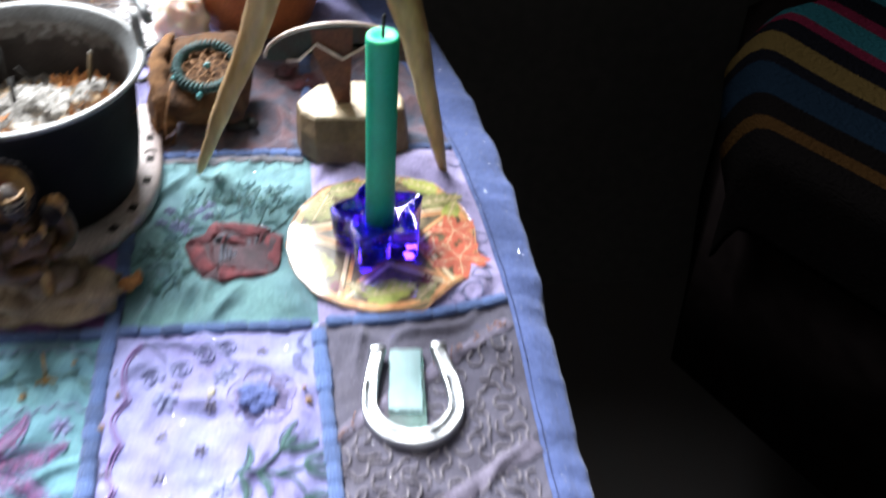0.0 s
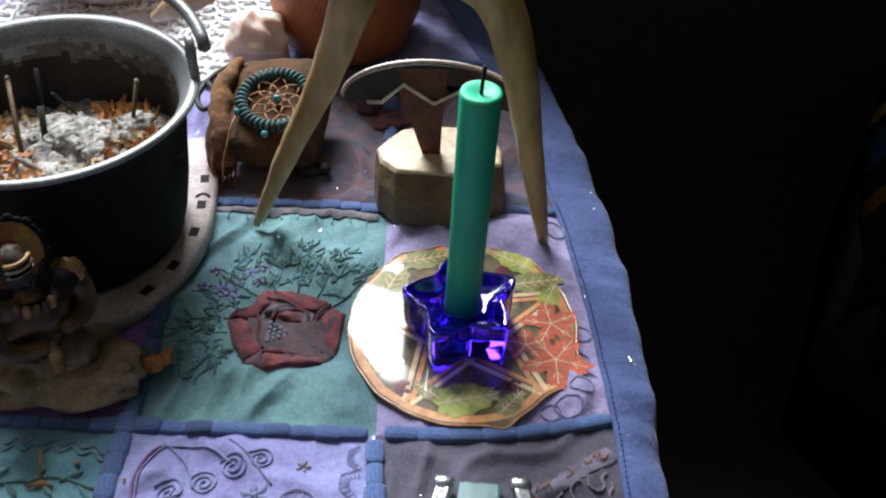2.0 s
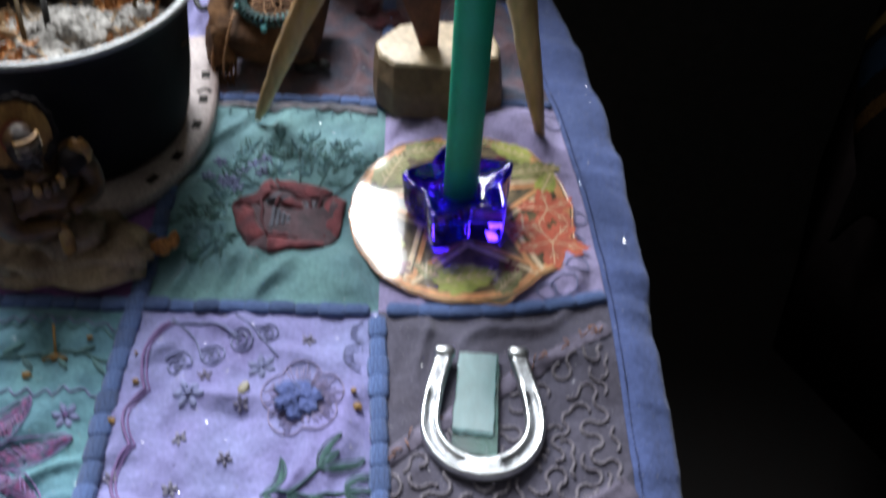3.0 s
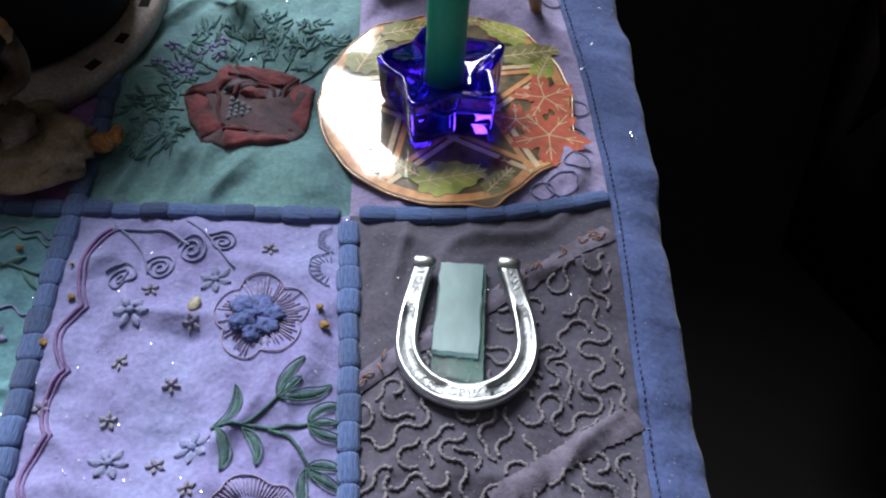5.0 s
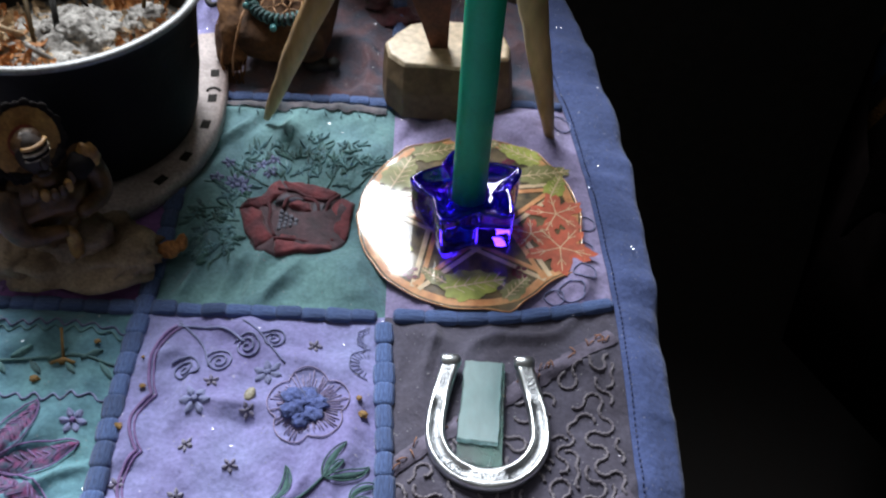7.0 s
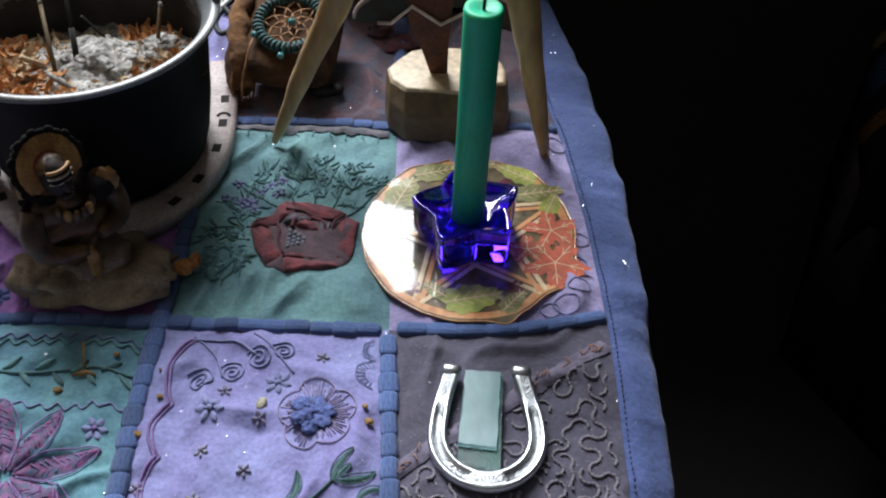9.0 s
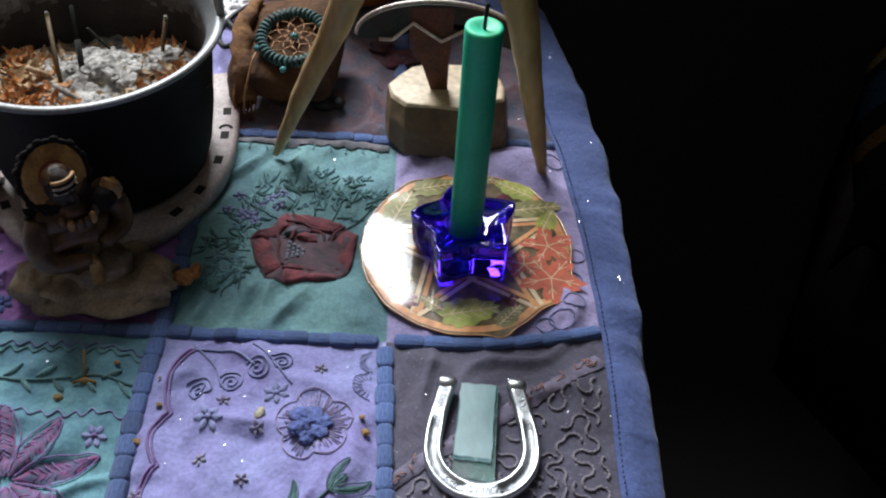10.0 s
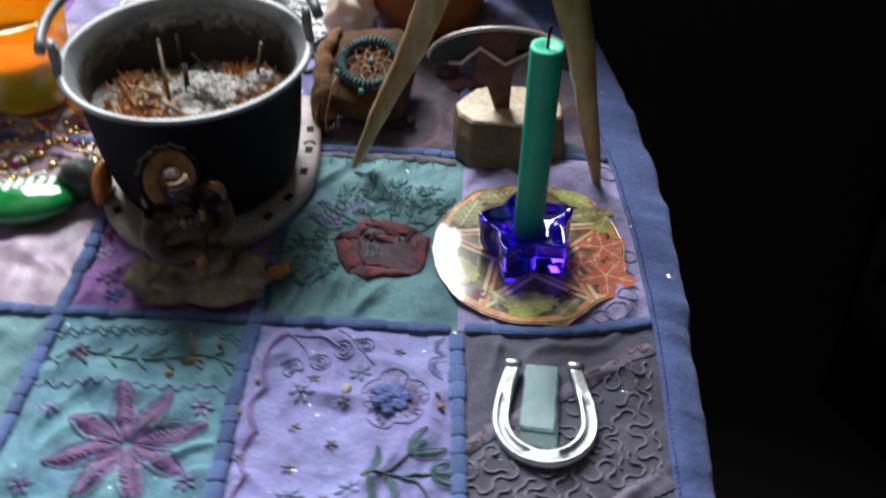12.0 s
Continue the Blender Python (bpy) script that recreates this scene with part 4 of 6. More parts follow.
# magenta lotus, leaf vine and wavy lines on the pale teal patch
lc = (-0.113, -0.062)
for k in range(8):
    a = 0.35 + k * math.pi / 4
    ln = 0.0245 if k % 2 else 0.0265
    b = (lc[0] + 0.002 * math.cos(a), lc[1] + 0.002 * math.sin(a))
    pt = part("lotus_petal", petal_leaf(b, a, ln, 0.0090, 0.0001, 0.0010, 0.12 * math.sin(k * 2.3), 16), M["lotus"], quilt, "magenta and violet stitched petal")
    part("petal_outline", outline(b, a, ln, 0.0096, 0.00028, 0.12 * math.sin(k * 2.3)), M["th_purple"], pt)
    ribs = []
    for q in range(9):
        t = 0.22 + q * 0.075 + random.uniform(-0.02, 0.02)
        w = random.uniform(0.0015, 0.0032) * math.sin(math.pi * t)
        cx, cy = b[0] + math.cos(a) * ln * t, b[1] + math.sin(a) * ln * t
        ribs.append(tube([on(cx - math.sin(a) * w, cy + math.cos(a) * w, 0.0012), on(cx + math.cos(a) * 0.0022, cy + math.sin(a) * 0.0022, 0.0011), on(cx + math.sin(a) * w, cy - math.cos(a) * w, 0.0009)], 0.00022, 4))
    part("petal_rib", join(*ribs), M["th_purple"], pt)
cord([(-0.158, -0.024), (-0.140, -0.0215), (-0.120, -0.024), (-0.100, -0.021), (-0.083, -0.023)], 0.0005, "th_pine")
for k in range(13):
    x = -0.154 + k * 0.0055
    part("embroidered_leaf", petal_leaf((x, -0.0228), 0.7 if k % 2 else -0.8, 0.0072, 0.0026, n=6), M["th_pine"], quilt)
for y0, key in ((-0.036, "th_slate"), (-0.009, "th_slate"), (-0.0115, "th_pine")):
    cord([(-0.157 + k * 0.0029, y0 + 0.0012 * (-1) ** k) for k in range(27)], 0.00034, key, n=4)
for x, y in ((-0.090, -0.045), (-0.088, -0.078), (-0.146, -0.048), (-0.143, -0.082), (-0.092, -0.095)):
    tiny_flower(x, y, 0.004, 6, "th_slate", "th_purple")
tiny_flower(-0.143, -0.0215, 0.004, 6, "lotus", "th_purple")
# violet blooms on the magenta patch and the mauve patches behind
for x, y, r, key in ((-0.146, 0.022, 0.007, "th_purple"), (-0.140, 0.012, 0.006, "th_blue"), (-0.152, 0.036, 0.006, "th_pink"), (-0.128, 0.009, 0.005, "th_purple"), 
                     (-0.152, 0.046, 0.005, "red_dark")):
    tiny_flower(x, y, r * 0.75, 6, key, key)
for x, y, rx, ry in ((-0.008, 0.176, 0.011, 0.008), (-0.015, 0.183, 0.006, 0.005)):
    part("padded_mound", ball(on(x, y, 0.0004), (rx, ry, 0.0026), 14, 22, rough=0.6), M["red_mauve"], quilt, "dark red padded cloth motif")
# leafy loops on the lilac patch
for cx, cy, r in ((0.063, 0.014, 0.004), (0.068, 0.022, 0.0035), (0.057, 0.012, 0.003), (0.070, 0.048, 0.0035), (0.069, 0.036, 0.003), (0.064, 0.103, 0.004)):
    part("embroidered_loop", tube([on(cx + r * math.cos(a * 0.4) * (1 + 0.2 * math.sin(a)), cy + r * math.sin(a * 0.4), 0.0004) for a in range(16)], 0.00024, 5, closed=True), M["th_slate"], quilt)

# ---- printed round card under the candle ----
card = thing("laminated_card", (0.028, 0.048, 0), "glossy laminated cut-out card printed with autumn leaves and a twig star", "card")
CC = (0.028, 0.048)


def card_z(x, y):
    d = Vector((x - CC[0], y - CC[1]))
    lift = 0.00010 * max(0, d.length / 0.042 - 0.55) * (1 + math.sin(math.atan2(d.y, d.x) * 2 + 0.7))
    return 0.0006 + lift + 0.00006 * noise.noise((x * 45, y * 45, 4))


def card_r(a):
    """The cut edge: a circle with leaves that stick out."""
    r = 0.0405 + 0.0035 * abs(math.sin(a)) ** 2
    r += 0.0030 * math.exp(-((a + 1.27) / 0.10) ** 2) + 0.0042 * math.exp(-((a + 0.50) / 0.16) ** 2) - 0.0012 * math.exp(-((a + 0.85) / 0.15) ** 2)
    r += 0.0018 * math.exp(-((a - 0.95) / 0.12) ** 2) + 0.0016 * math.exp(-((a - 2.15) / 0.10) ** 2) - 0.0010 * math.exp(-((a - 1.9) / 0.10) ** 2)
    return r + 0.0005 * noise.noise((a * 5, 0, 0))


def card_disc(u, v):
    a = -math.pi + 2 * math.pi * u
    r = card_r(a) * v
    x, y = CC[0] + r * math.cos(a), CC[1] + r * math.sin(a)
    return (x, y, card_z(x, y))


def lay(vf, up):
    """Drops a flat shape onto the card."""
    return [(x, y, card_z(x, y) + up) for x, y, z in vf[0]], vf[1]


def strip(p, q, width, n=12):
    d = Vector(q) - Vector(p)
    nn = Vector((-d.y, d.x)).normalized() * width / 2
    vs = []
    for i in range(n + 1):
        c = Vector(p) + d * i / n
        for s in (-1, 1):
            vs.append((c.x + nn.x * s, c.y + nn.y * s, 0))
    return vs, [(2 * i, 2 * i + 1, 2 * i + 3, 2 * i + 2) for i in range(n)]


def fan(outline_pts):
    n = len(outline_pts)
    c = (sum(p[0] for p in outline_pts) / n, sum(p[1] for p in outline_pts) / n, 0)
    mid = [((p[0] + c[0]) / 2, (p[1] + c[1]) / 2, 0) for p in outline_pts]
    vs = [(p[0], p[1], 0) for p in outline_pts] + mid + [c]
    fs = [(k, (k + 1) % n, n + (k + 1) % n, n + k) for k in range(n)] + [(n + k, n + (k + 1) % n, 2 * n) for k in range(n)]
    return vs, fs


part("paper", sheet(card_disc, 128, 14), M["print_paper"], card)
rim = []
for k in range(128):
    a = -math.pi + 2 * math.pi * k / 128
    rim.append(a)
ring_v, ring_f = [], []
for k, a in enumerate(rim):
    for s in (0.0010, 0.0040):
        r = min(card_r(a), 0.0440) - s
        ring_v.append((CC[0] + r * math.cos(a), CC[1] + r * math.sin(a), 0))
ring_f = [(2 * k, 2 * k + 1, 2 * ((k + 1) % 128) + 1, 2 * ((k + 1) % 128)) for k in range(128)]
part("wreath_ring", lay((ring_v, ring_f), 0.00012), M["print_twig"], card, "printed orange-brown twig ring")
edge_pts = [(CC[0] + card_r(a) * math.cos(a), CC[1] + card_r(a) * math.sin(a)) for a in rim]
part("cut_edge", tube([(x, y, card_z(x, y)) for x, y in edge_pts], 0.00035, 5, closed=True), M["print_twig"], card)
tips = [(CC[0] + 0.0385 * math.cos(a), CC[1] + 0.0400 * math.sin(a)) for a in [math.radians(26 + 72 * k) for k in range(5)]]
for k in range(5):
    p, q = Vector(tips[k]), Vector(tips[(k + 2) % 5])
    nn = Vector((-(q - p).y, (q - p).x)).normalized() * 0.0013
    for s in (-1, 1):
        part("printed_twig", lay(strip(p + nn * s, q + nn * s, 0.0018, 20), 0.0002 + 0.00002 * k), M["print_twig" if s == 1 else "print_vein"], card)


def maple(cx, cy, r, turn):
    pts = []
    for k in range(60):
        a = 2 * math.pi * k / 60
        lobe = abs(math.cos(a * 2.5)) ** 1.1
        s = 0.50 + 0.46 * lobe + 0.09 * math.sin(a * 15) + 0.05 * math.sin(a * 25)
        if math.cos(a - math.pi) > 0.93:
            s *= 0.7
        pts.append((cx + r * s * math.cos(a + turn), cy + r * s * math.sin(a + turn)))
    lf = part("maple_leaf", lay(fan(pts), 0.00032), M["print_maple"], card, "printed orange maple leaf")
    for k in range(5):
        a = turn + 2 * math.pi * k / 5
        part("leaf_vein", lay(strip((cx, cy), (cx + r * 0.85 * math.cos(a), cy + r * 0.85 * math.sin(a)), 0.0004, 6), 0.00040), M["print_vein"], lf)
        for s in (0.5, -0.5):
            b = (cx + r * 0.42 * math.cos(a), cy + r * 0.42 * math.sin(a))
            part("leaf_vein", lay(strip(b, (b[0] + r * 0.25 * math.cos(a + s), b[1] + r * 0.25 * math.sin(a + s)), 0.0003, 4), 0.00040), M["print_vein"], lf)


maple(0.0595, 0.0505, 0.0110, 0.5)
maple(0.0600, 0.0335, 0.0130, -0.3)
maple(0.0500, 0.0400, 0.0080, 1.6)


def print_leaf(cx, cy, length, width, turn, key, up=0.0003):
    pts = []
    for k in range(40):
        a = 2 * math.pi * k / 40
        s = 1 + 0.09 * math.sin(a * 11)
        x, y = length / 2 * math.cos(a) * s, width / 2 * math.sin(a) * s * (1 - 0.35 * math.cos(a))
        pts.append((cx + x * math.cos(turn) - y * math.sin(turn), cy + x * math.sin(turn) + y * math.cos(turn)))
    lf = part("printed_leaf", lay(fan(pts), up), M[key], card)
    part("leaf_vein", lay(strip((cx - length * 0.48 * math.cos(turn), cy - length * 0.48 * math.sin(turn)), (cx + length * 0.48 * math.cos(turn), cy + length * 0.48 * math.sin(turn)), 0.0005, 8), up + 0.0001), M["print_vein"], lf)
    for k in range(-2, 3):
        for s in (0.8, -0.8):
            b = (cx + length * 0.16 * k * math.cos(turn), cy + length * 0.16 * k * math.sin(turn))
            part("leaf_vein", lay(strip(b, (b[0] + width * 0.34 * math.cos(turn + s), b[1] + width * 0.34 * math.sin(turn + s)), 0.0003, 4), up + 0.0001), M["print_vein"], lf)


print_leaf(0.0295, 0.0150, 0.0220, 0.0130, 0.25, "print_leaf_green")
print_leaf(0.0010, 0.0330, 0.0170, 0.0110, 1.9, "print_leaf_green")
print_leaf(0.0560, 0.0720, 0.0200, 0.0100, 0.2, "print_olive_leaf")
print_leaf(0.0470, 0.0830, 0.0180, 0.0090, 2.6, "print_leaf_green")
print_leaf(0.0150, 0.0830, 0.0190, 0.0100, 0.3, "print_olive_leaf")
print_leaf(0.0020, 0.0700, 0.0200, 0.0120, 1.2, "print_olive_leaf")
print_leaf(0.0330, 0.0880, 0.0130, 0.0070, 0.1, "print_olive_leaf")
print_leaf(0.0440, 0.0140, 0.0130, 0.0070, 0.9, "print_olive_leaf")
print_leaf(0.0600, 0.0650, 0.0120, 0.0075, 1.2, "print_leaf_green")
print_leaf(0.0260, 0.0820, 0.0150, 0.0085, 2.2, "print_leaf_green")
print_leaf(0.0160, 0.0180, 0.0110, 0.0060, 2.5, "print_olive_leaf")
print_leaf(-0.0050, 0.0520, 0.0150, 0.0090, 1.4, "print_leaf_green")
for cx, cy in ((0.008, 0.019), (0.0455, 0.021), (0.043, 0.077), (-0.003, 0.043)):
    for k in range(7):
        a = k * 0.9
        r = 0.0022 if k else 0
        part("printed_berry", lay(fan([(cx + r * math.cos(a) + 0.0010 * math.cos(w * 0.7), cy + r * math.sin(a) + 0.0010 * math.sin(w * 0.7)) for w in range(9)]), 0.00036), M["print_berry"], card)

# ---- cobalt glass star with the candle ----
SC = (0.0270, 0.0450)
star_z = 0.0013
star_rot = radians(27.5)


def star_r(w):
    """Outline of a five-pointed star with rounded tips."""
    t = ((w - star_rot) / (2 * math.pi / 5)) % 1.0
    t = min(t, 1 - t) * 2
    tip = 1.0 / (math.cos(t * math.pi / 5) + math.sin(t * math.pi / 5) * 1.68)
    soft = 1.0 / ((1 / tip) ** 6 + (1 / 0.86) ** 6) ** (1 / 6)
    return 0.0262 * soft


prof = [(0.0, 0.0, 0), (0.70, 0.0, 1), (0.92, 0.0004, 1), (0.955, 0.0015, 1), (0.965, 0.0070, 1), (0.985, 0.0150, 1), (1.0, 0.0166, 1), (0.985, 0.0177, 1), (0.93, 0.0180, 1), (0.80, 0.0168, 1), (0.66, 0.0148, 1),
        (0.0082, 0.0138, 0), (0.0072, 0.0140, 0), (0.0067, 0.0130, 0), (0.0065, 0.0050, 0), (0.0, 0.0048, 0)]
NS = 160
sv, sf = [], []
for r, z, scaled in prof:
    for k in range(NS):
        w = 2 * math.pi * k / NS
        q = r * star_r(w) if scaled else r
        if scaled and r <= 0.80 and z > 0.01:
            q = max(q, 0.0088)
        sv.append((SC[0] + q * math.cos(w), SC[1] + q * math.sin(w), star_z + z))
for i in range(len(prof) - 1):
    for k in range(NS):
        q = (k + 1) % NS
        sf.append((i * NS + k, i * NS + q, (i + 1) * NS + q, (i + 1) * NS + k))
holder = solo("star_candle_holder", (sv, sf), M["cobalt"], (SC[0], SC[1], star_z), "cobalt blue glass star candle holder on a printed card", "candle holder")
bm = bmesh.new()
bm.from_mesh(holder.data)
bmesh.ops.remove_doubles(bm, verts=bm.verts, dist=1e-6)
bmesh.ops.recalc_face_normals(bm, faces=bm.faces)
bm.to_mesh(holder.data)
bm.free()
sd = holder.modifiers.new("round", "SUBSURF")
sd.levels = sd.render_levels = 1

candle = thing("green_candle", (SC[0], SC[1], star_z + 0.0050), "thin green wax candle with a burnt wick in a glass star", "candle")
C0, C1 = star_z + 0.0051, 0.1012
cp = [(0.0, C0), (0.0054, C0), (0.0060, C0 + 0.0006), (0.00602, 0.03), (0.00610, 0.06), (0.00618, 0.09), (0.00622, C1 - 0.0012), (0.0060, C1 - 0.0002), (0.0053, C1), (0.0044, C1 - 0.0001), (0.0030, C1 - 0.0003), (0.0018, C1 - 0.0009), (0.0, C1 - 0.0011)]
LEANING = Matrix.Translation((SC[0], SC[1], 0.010)) @ Matrix.Rotation(radians(1.2), 4, "Y") @ Matrix.Translation((-SC[0], -SC[1], -0.010))
part("wax", moved(lathe(cp, 48, (SC[0], SC[1], 0), lambda w, i: 1 + 0.012 * noise.noise((math.cos(w) * 1.5, math.sin(w) * 1.5, i * 0.4))), LEANING), M["wax"], candle)
part("wick", moved(tube(smooth_line([(SC[0], SC[1], C1 - 0.004), (SC[0] + 0.0002, SC[1] + 0.0004, C1 + 0.003), (SC[0] + 0.0006, SC[1] + 0.0014, C1 + 0.0075)], 6), [0.0006] * 8 + [0.0007] * 3 + [0.0008, 0.0005], 6), LEANING), M["wick"], candle, "bent black burnt wick")

# ---- small pewter horseshoe with a crystal bar inside ----
HX, HY = 0.0337, -0.0455


def shoe_line(n, a, b, top, pinch, cx, cy):
    """Centre line of a horseshoe, open towards +y."""
    pts = []
    for i in range(n):
        t = i / (n - 1) * 2 - 1
        s = abs(t)
        sg = -1 if t < 0 else 1
        if s < 0.62:
            w = s / 0.62 * math.pi / 2
            pts.append((cx + sg * a * math.sin(w), cy - b * math.cos(w)))
        else:
            q = (s - 0.62) / 0.38
            pts.append((cx + sg * (a - pinch * q ** 1.7), cy + top * q))
    return pts


def sweep(line, section):
    """Sweeps a section (offset, height) along a flat line; section takes 0..1 along it."""
    vs, fs = [], []
    n = len(line)
    m = 0
    for i, p in enumerate(line):
        a, b = Vector(line[max(0, i - 1)]), Vector(line[min(n - 1, i + 1)])
        d = (b - a).normalized()
        nn = Vector((-d.y, d.x))
        sec = section(i / (n - 1))
        m = len(sec)
        for o, z in sec:
            vs.append((p[0] + nn.x * o, p[1] + nn.y * o, z))
    for i in range(n - 1):
        for k in range(m):
            q = (k + 1) % m
            fs.append((i * m + k, i * m + q, (i + 1) * m + q, (i + 1) * m + k))
    fs.append(tuple(range(m))[::-1])
    fs.append(tuple((n - 1) * m + k for k in range(m)))
    return vs, fs


def pewter_section(t):
    s = abs(2 * t - 1)
    w = 0.0034 - 0.0008 * s
    g = 1.0 if 0.14 < s < 0.80 else 0.0
    g = max(0.0, min(1.0, (s - 0.13) / 0.05, (0.80 - s) / 0.05))
    h = 0.0046 + (0.0016 * max(0, (s - 0.86) / 0.14))
    b, d = 0.0006, 0.0013 * g
    return [(-w + 0.0004, 0.0002), (-w, 0.0012), (-w, h - b), (-w + b, h), (-w * 0.56, h), (-w * 0.44, h - d), (w * 0.40, h - d), (w * 0.52, h), (w - b, h), (w, h - b), (w, 0.0012), (w - 0.0004, 0.0002)]


pline = shoe_line(81, 0.0157, 0.0160, 0.0235, 0.0042, HX, HY)
pv, pf = sweep(pline, pewter_section)
slots = []
for f in pf:
    ks = sorted(i % 12 for i in f) if len(f) == 4 else []
    slots.append(1 if ks and set(ks) == {5, 6} else 0)
pewter = thing("pewter_horseshoe", (HX, HY, 0), "small shiny pewter horseshoe lying on the grey patch", "horseshoe")
part("shoe", (pv, pf), [M["silver"], M["silver_pit"]], pewter, slots=slots)
for sg in (-1, 1):
    e = pline[0 if sg < 0 else -1]
    part("heel_knob", tube([(e[0] - 0.0030, e[1] + 0.0008, 0.0046), (e[0] - 0.0022, e[1] + 0.0008, 0.0048), (e[0] + 0.0022, e[1] + 0.0008, 0.0048), (e[0] + 0.0030, e[1] + 0.0008, 0.0046)], [0.0016, 0.0024, 0.0024, 0.0016], 12), M["silver"], pewter, "rounded rolled heel")

def slab(corners, z0, z1, chip, seed):
    """A cleaved slab with slightly uneven sides and a stepped, chipped top edge."""
    line = []
    for k in range(4):
        p, q = Vector(corners[k]), Vector(corners[(k + 1) % 4])
        nn = Vector(((q - p).y, -(q - p).x)).normalized()
        for j in range(12):
            t = j / 12
            line.append(p.lerp(q, t) + nn * chip * (noise.noise((t * 5, k * 3.1, seed)) + (0.7 if noise.noise((t * 9, k, seed + 4)) > 0.15 else 0.0)) * min(1.0, 6 * t, 6 * (1 - t)))
    vs, fs = prism([(p.x, p.y) for p in line], z0, z1, 0.0004)
    return vs, fs


crystal = thing("crystal_bar", (0.032, -0.038, 0.0004), "pale aqua cleaved crystal bar inside the pewter horseshoe", "crystal")
part("clear_layer", slab([(0.0243, -0.0560), (0.0378, -0.0574), (0.0393, -0.0198), (0.0268, -0.0192)], 0.0004, 0.0032, 0.0003, 2.0), M["crystal_clear"], crystal, "clear green lower layer of the crystal", smooth=False)
part("frosted_layer", slab([(0.0245, -0.0492), (0.0366, -0.0505), (0.0386, -0.0208), (0.0268, -0.0202)], 0.00325, 0.0048, 0.00035, 7.0), M["crystal"], crystal, "frosted aqua upper layer", smooth=False)

# ---- pot of ash standing on a real horseshoe ----
PX, PY = -0.118, 0.087
big_line = shoe_line(73, 0.038, 0.052, 0.055, 0.008, PX, 0.093)


def iron_section(t):
    w, h = 0.0105, 0.0062
    return [(-w, 0.0003), (-w, h - 0.0012), (-w + 0.0014, h), (-0.0030, h), (0.0030, h), (w - 0.0014, h), (w, h - 0.0012), (w, 0.0003)]


shoe = thing("iron_horseshoe", (PX, 0.09, 0), "worn pale iron horseshoe lying flat under the black pot", "horseshoe")
part("shoe", sweep(big_line, iron_section), M["iron_shoe"], shoe)
for sg in (1, -1):
    side = big_line[36:] if sg > 0 else big_line[36::-1]
    for k, hy in enumerate((0.121, 0.104, 0.0875, 0.0705, 0.058)):
        i = min(range(len(side) - 1), key=lambda n: abs(side[n][1] - hy))
        p, q = Vector(side[i]), Vector(side[i + 1])
        a = math.atan2((q - p).y, (q - p).x)
        p = p + Vector((math.sin(a), -math.cos(a))) * sg * 0.0055
        # proud dark blocks paint the shade of the nail holes
        hv = moved(prism([(-0.0026, -0.0018), (0.0026, -0.0018), (0.0026, 0.0018), (-0.0026, 0.0018)], 0.0046, 0.00632, 0.0002), Matrix.Translation((p.x, p.y, 0)) @ Matrix.Rotation(a, 4, "Z"))
        part("nail_hole", hv, M["hole"], shoe, smooth=False)
        lip = [(p.x + 0.0040 * math.cos(a) + 0.0026 * math.cos(w), p.y + 0.0040 * math.sin(a) + 0.0026 * math.sin(w), 0.0061) for w in [a + 0.4 * j - 1.4 for j in range(8)]]
        if k == 1:
            # a dark cord paints the shade in the worn nick
            part("worn_nick", tube(lip, 0.0007, 6), M["hole"], shoe)

pot = thing("cast_iron_pot", (PX, PY, 0.0063), "small black iron pot with a bail handle, full of ash", "pot")
PZ = 0.0064
H = 0.0685
wob = lambda w, i: 1 + 0.004 * math.sin(w * 2 + 0.6) + 0.003 * noise.noise((math.cos(w) * 2, math.sin(w) * 2, i * 0.3))
outer = [(0.0, PZ), (0.0365, PZ), (0.0390, PZ + 0.0015), (0.0415, 0.016), (0.0440, 0.030), (0.0455, 0.045), (0.0468, 0.058), (0.0490, 0.0640), (0.0522, 0.0668), (0.0526, H - 0.0008)]
inner = [(0.0524, H), (0.0500, H + 0.0002), (0.0486, H - 0.0010), (0.0462, 0.0640)] + [(0.0452 - 0.0002 * k, 0.0625 - 0.0017 * k) for k in range(11)] + [(0.0415, 0.030), (0.0380, 0.016), (0.0, 0.014)]
pvf = lathe(outer + inner, 96, (PX, PY, 0), wob)
# inner faces take darker slots with depth: painted shade with a ragged edge
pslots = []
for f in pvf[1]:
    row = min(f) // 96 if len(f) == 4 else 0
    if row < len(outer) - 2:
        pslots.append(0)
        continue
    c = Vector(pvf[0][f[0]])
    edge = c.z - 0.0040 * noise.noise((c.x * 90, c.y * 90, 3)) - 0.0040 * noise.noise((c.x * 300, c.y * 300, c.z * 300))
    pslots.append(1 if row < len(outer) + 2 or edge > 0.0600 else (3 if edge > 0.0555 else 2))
part("body", pvf, [M["pot_out"], M["pot_in"], M["inner_shade"], M["inner_half_shade"]], pot, "black outside, worn grey rim, inside darkened with depth for shade", slots=pslots)
AX = radians(19)
